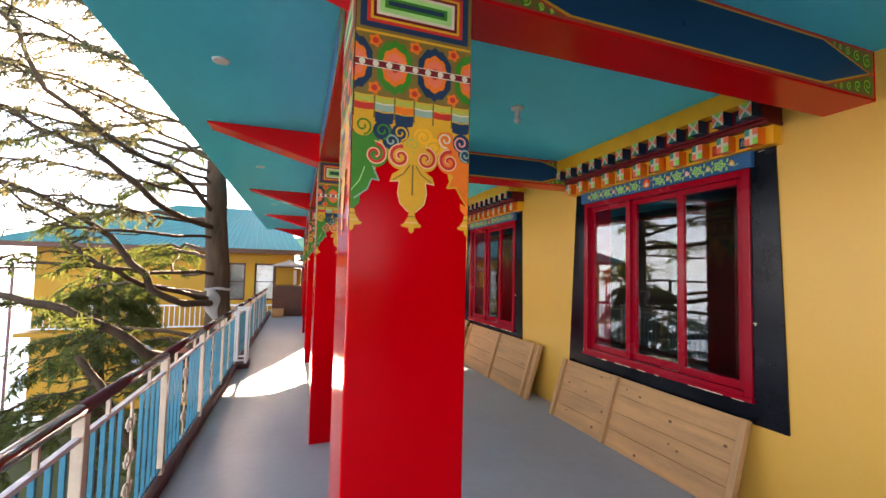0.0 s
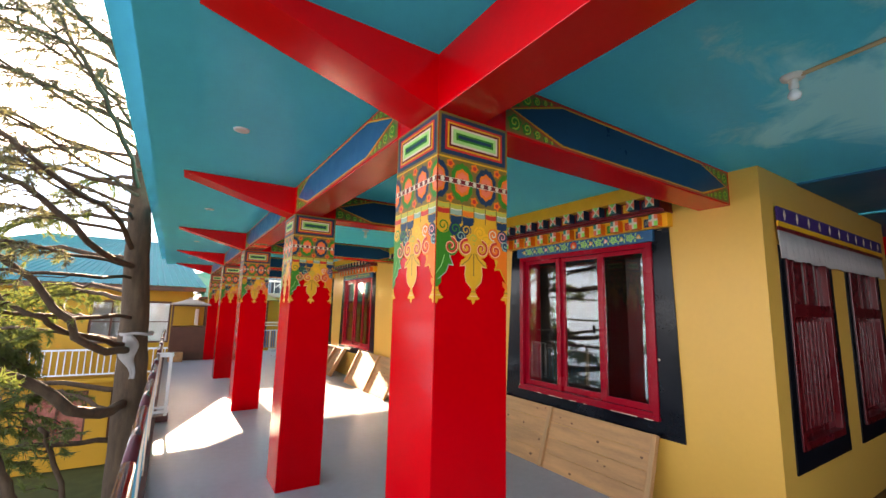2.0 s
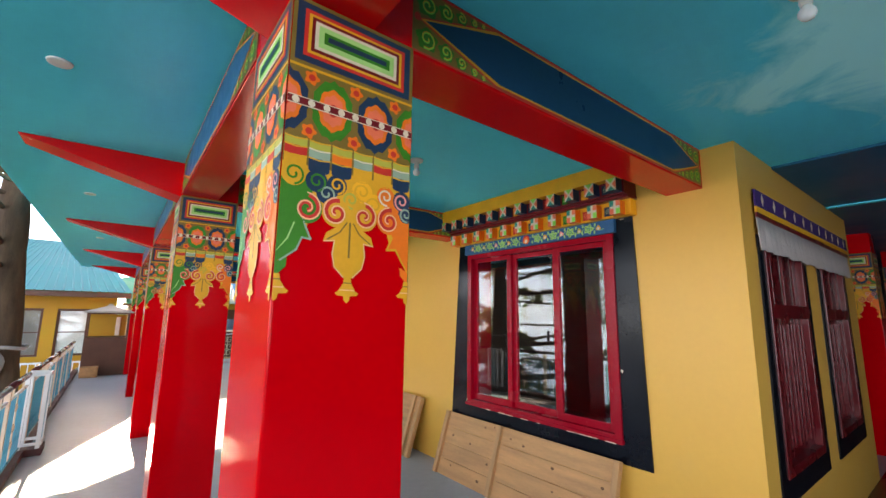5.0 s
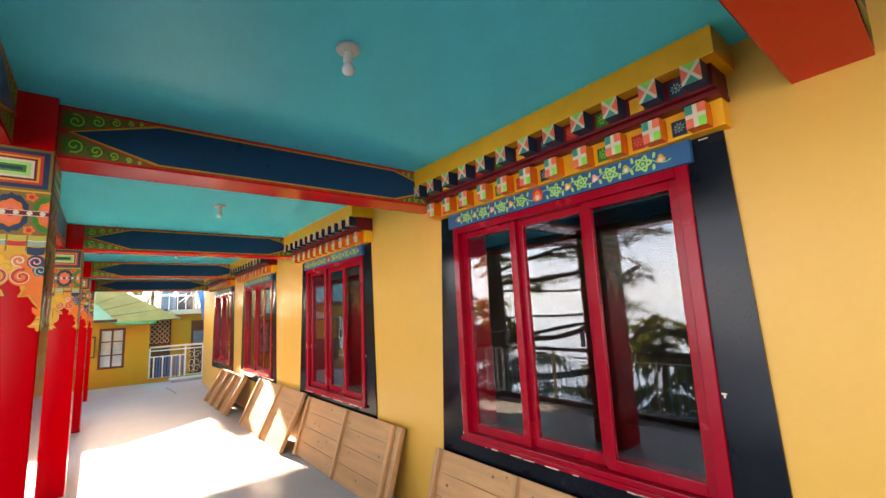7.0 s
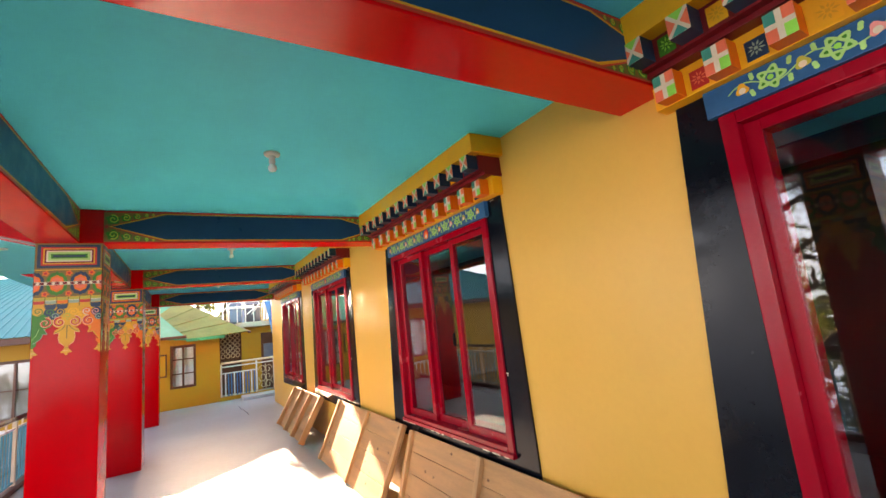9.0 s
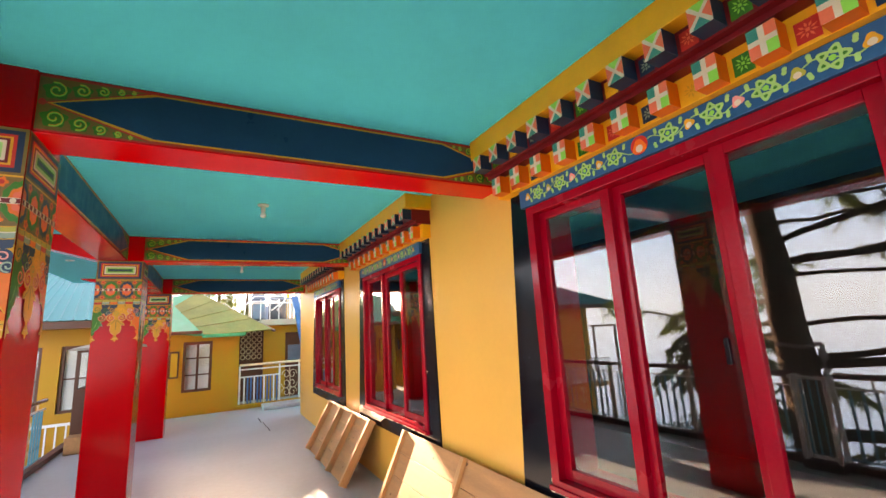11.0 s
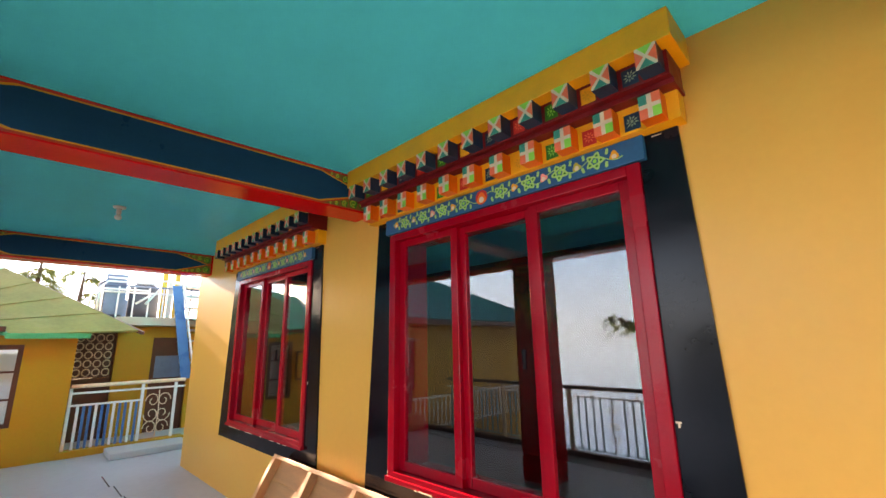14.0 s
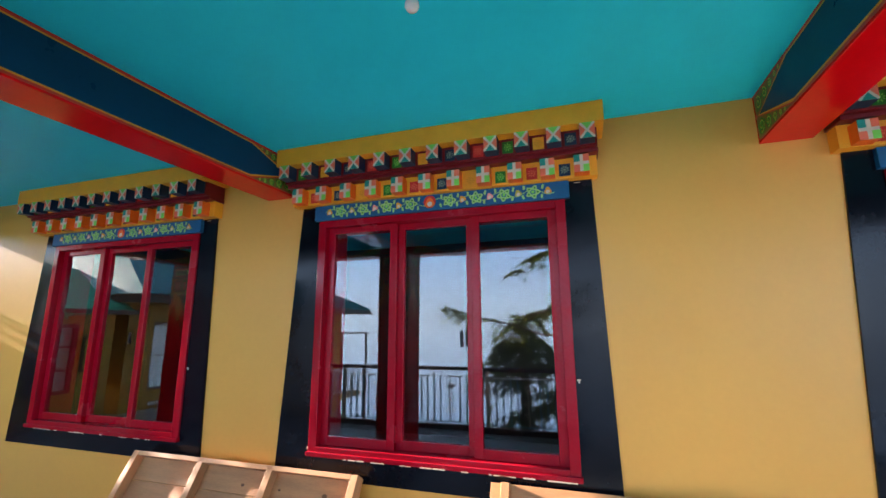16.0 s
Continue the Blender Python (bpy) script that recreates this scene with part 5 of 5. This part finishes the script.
tree_at = Vector((-0.83, 8.05, -3.35))
tree = thing("cedar_tree", tree_at, "tall cedar with rough trunk and sparse boughs beside the railing", "tree")
bm = bmesh.new()
tp = smooth_line([(-0.72, 8.0, -3.35), (-0.75, 8.0, -1.5), (-0.79, 8.0, 0.2), (-0.84, 8.05, 1.2), (-0.91, 8.1, 2.2), (-0.97, 8.2, 3.3), (-1.02, 8.3, 4.6), (-1.05, 8.4, 6.5), (-1.1, 8.5, 9.5)], 40, 0.006, random.Random(4))
tr = np.interp(np.linspace(0, 1, 41), [0, 0.25, 0.4, 0.6, 0.8, 1], [0.26, 0.20, 0.178, 0.15, 0.10, 0.03])
tube(bm, [p - tree_at for p in tp], [float(r) for r in tr], 16)
part("trunk", bm, BARK, tree, smooth=True)
rnd = random.Random(11)
nd, dry = Needles(5), Needles(6)
bough(tree, tree_at, [(-0.98, 8.1, 2.45), (-1.1, 6.83, 2.75), (-1.4, 5.84, 2.83), (-1.8, 5.27, 3.12), (-2.2, 5.08, 3.79)], 0.05, 0.02, dry, rnd, 16, 0.5)
bough(tree, tree_at, [(-0.95, 8.05, 2.2), (-1.2, 6.31, 2.30), (-1.6, 5.78, 2.67), (-2.0, 5.57, 2.86), (-2.4, 5.55, 3.08)], 0.055, 0.02, dry, rnd, 16, 0.5)
bough(tree, tree_at, [(-0.95, 8.0, 2.03), (-1.35, 6.1, 1.95), (-1.9, 5.78, 1.98), (-2.4, 5.65, 2.35)], 0.03, 0.012, dry, rnd, 12, 0.5)
bough(tree, tree_at, [(-0.9, 7.9, 1.45), (-1.6, 6.12, 1.52), (-2.5, 5.94, 1.61)], 0.035, 0.015, nd, rnd, 14, 0.8, start=0.4)
bough(tree, tree_at, [(-0.88, 7.9, 0.99), (-1.1, 6.4, 1.17), (-1.4, 6.17, 1.52), (-1.65, 6.04, 1.93), (-2.0, 5.76, 2.21), (-2.4, 5.65, 2.37)], 0.065, 0.025, dry, rnd, 10, 0.5, start=0.6)
bough(tree, tree_at, [(-0.85, 7.9, 0.25), (-1.0, 6.15, 0.48), (-1.4, 5.66, 0.88), (-1.8, 5.47, 1.14), (-2.3, 5.6, 1.26)], 0.085, 0.04, nd, rnd, 14, 1.0, start=0.5)
bough(tree, tree_at, [(-1.0, 8.3, 3.42), (-1.15, 6.51, 3.75), (-1.4, 5.78, 4.11), (-1.7, 5.62, 4.61)], 0.05, 0.02, dry, rnd, 18, 0.6)
bough(tree, tree_at, [(-1.0, 8.4, 3.0), (-1.15, 7.35, 2.9), (-1.6, 6.11, 2.92), (-1.9, 5.95, 3.24)], 0.035, 0.012, dry, rnd, 14, 0.6)
bough(tree, tree_at, [(-0.9, 8.0, 1.05), (-1.4, 5.94, 1.43), (-1.9, 5.8, 1.82)], 0.05, 0.02, nd, rnd, 8, 0.8, start=0.6)
bough(tree, tree_at, [(-0.8, 8.0, -1.6), (-1.3, 7.0, -1.1), (-1.65, 6.75, -0.4), (-1.8, 6.7, 0.0), (-2.1, 6.7, 0.45)], 0.09, 0.05, nd, rnd, 8, 1.0, start=0.6)
bough(tree, tree_at, [(-0.8, 8.0, -1.9), (-1.2, 7.6, -1.2), (-1.45, 7.8, -0.5), (-1.6, 7.3, 0.15)], 0.06, 0.03, nd, rnd, 8, 1.0, start=0.5)
bough(tree, tree_at, [(-0.95, 8.15, 1.5), (-1.6, 9.2, 1.40), (-2.0, 10.2, 1.55), (-2.1, 11.1, 1.80), (-2.2, 11.7, 1.98)], 0.04, 0.010, nd, rnd, 26, 1.0, 0.5, start=0.4)
bough(tree, tree_at, [(-0.95, 8.15, 1.85), (-1.6, 8.9, 1.95), (-2.2, 9.5, 1.9), (-2.4, 9.9, 1.85)], 0.035, 0.010, nd, rnd, 20, 1.0, 0.4, start=0.4)
# high and outer boughs
for z, az, ln, g in ((3.9, 150, 2.6, 0.6), (4.3, 215, 3.0, 0.6), (4.8, 250, 3.2, 0.6), (5.2, 195, 2.8, 0.6), (3.6, 120, 2.6, 0.9), (2.9, 135, 2.9, 1.2), (2.3, 155, 3.0, 1.3),
                     (1.7, 125, 2.7, 1.3), (1.1, 150, 2.8, 1.4), (0.4, 170, 2.6, 1.4), (5.6, 265, 3.0, 0.5), (4.5, 275, 2.6, 0.4), (3.4, 180, 2.8, 0.9), (5.9, 230, 2.8, 0.5), (-0.3, 200, 2.6, 1.4), (0.1, 130, 2.4, 1.4)):
    a = math.radians(az)
    base = Vector((-0.95, 8.15, z))
    u = Vector((math.cos(a), math.sin(a), 0))
    bough(tree, tree_at, [base, base + u * ln * 0.4 + Vector((0, 0, 0.15)), base + u * ln * 0.75 + Vector((0, 0, 0.1)), base + u * ln + Vector((0, 0, -0.15))],
          0.05, 0.012, nd if g > 0.7 else dry, rnd, 32, g, 0.35)
for z, az, ln in ((2.7, 205, 3.2), (3.1, 228, 3.4), (3.3, 246, 3.6), (3.7, 222, 3.6), (4.0, 238, 3.8), (4.1, 258, 3.6), (4.6, 232, 3.6), (5.0, 246, 3.6), (5.4, 218, 3.2), (2.2, 222, 3.0)):
    a = math.radians(az)
    base = Vector((-0.98, 8.15, z))
    u = Vector((math.cos(a), math.sin(a), 0))
    bough(tree, tree_at, [base, base + u * ln * 0.35 + Vector((0, 0, 0.12)), base + u * ln * 0.7 + Vector((-0.1, 0, 0.2)), base + u * ln + Vector((-0.25, 0, 0.05))],
          0.036, 0.008, dry, rnd, 34, 0.8, 0.3)
dry.make("thin_needles", NEEDLES_DRY, tree, "sparse grey-green needles")
nd.make("crown", NEEDLES, tree, "yellow-green cedar needles")
cl = thing("tied_cloth", (-0.80, 7.98, 1.22), "white cloth strip tied round the tree trunk", "cloth")
bm = bmesh.new()
ringp = [(0.19 * math.cos(a), 0.19 * math.sin(a), 0.012 * math.sin(3 * a)) for a in (2 * math.pi * i / 24 for i in range(25))]
TREE_CLOTH = mat("weathered_white_cloth", (0.34, 0.30, 0.28), 0.85, 0.2, 5, 120, 0.2)
tube(bm, ringp, 0.024, 6, caps=False)
part("band", bm, TREE_CLOTH, cl, smooth=True)
bm = bmesh.new()
prev = None
for i in range(14):
    f = i / 13
    w = 0.05 + 0.05 * math.sin(f * 5) + 0.03 * f
    c = Vector((-0.10 + 0.10 * f + 0.03 * math.sin(f * 9), -0.19 - 0.02 * math.sin(f * 7), -0.62 * f))
    row = [bm.verts.new(c + Vector((w * (k - 1.5) / 1.5, 0.018 * math.sin(k * 2 + i), 0))) for k in range(4)]
    if prev:
        for k in range(3):
            bm.faces.new((prev[k], prev[k + 1], row[k + 1], row[k]))
    prev = row
c = part("hanging_end", bm, TREE_CLOTH, cl, smooth=True)
so = c.modifiers.new("thickness", "SOLIDIFY")
so.thickness = 0.006


def bushy_tree(at, height, spread, seed, label, count=26, blades=1.0):
    at = Vector(at)
    t = thing("cedar_tree", at, label, "tree")
    r = random.Random(seed)
    bm = bmesh.new()
    tube(bm, [Vector((0, 0, 0)), Vector((0.05, 0.02, height * 0.4)), Vector((-0.03, 0.05, height * 0.75)), Vector((0, 0, height))], [0.2, 0.15, 0.09, 0.02], 10)
    part("trunk", bm, BARK, t, smooth=True)
    nn = Needles(seed)
    for i in range(count):
        z = height * r.uniform(0.25, 0.98)
        a = r.uniform(0, 2 * math.pi)
        ln = spread * (1.15 - z / height) * r.uniform(0.7, 1.15) + 0.25
        b = at + Vector((0, 0, z))
        u = Vector((math.cos(a), math.sin(a), 0))
        bough(t, at, [b, b + u * ln * 0.5 + Vector((0, 0, 0.12)), b + u * ln + Vector((0, 0, -0.2))], 0.03, 0.008, nn, r, int(16 * blades), 1.4, 0.5, 0.13, 0.12)
    nn.make("crown", NEEDLES, t, "dense yellow-green needles")
    return t


bushy_tree((-3.2, 10.2, -3.35), 5.1, 1.9, 21, "bushy young cedar with yellow-green needles below the veranda", 30, 0.75)
bushy_tree((-5.2, 6.6, -3.35), 4.6, 1.9, 22, "bushy cedar on the slope with yellow-green needles", 34, 1.1)
bushy_tree((-4.0, 2.5, -3.6), 4.9, 2.0, 23, "dark cedar rising beyond the railing", 18, 0.8)
bushy_tree((1.9, 30.0, -0.5), 5.6, 1.8, 24, "green trees beyond the low roof", 22, 0.8)
bushy_tree((3.4, 33.0, -0.5), 5.6, 2.0, 25, "green trees beyond the stair house", 22, 0.8)
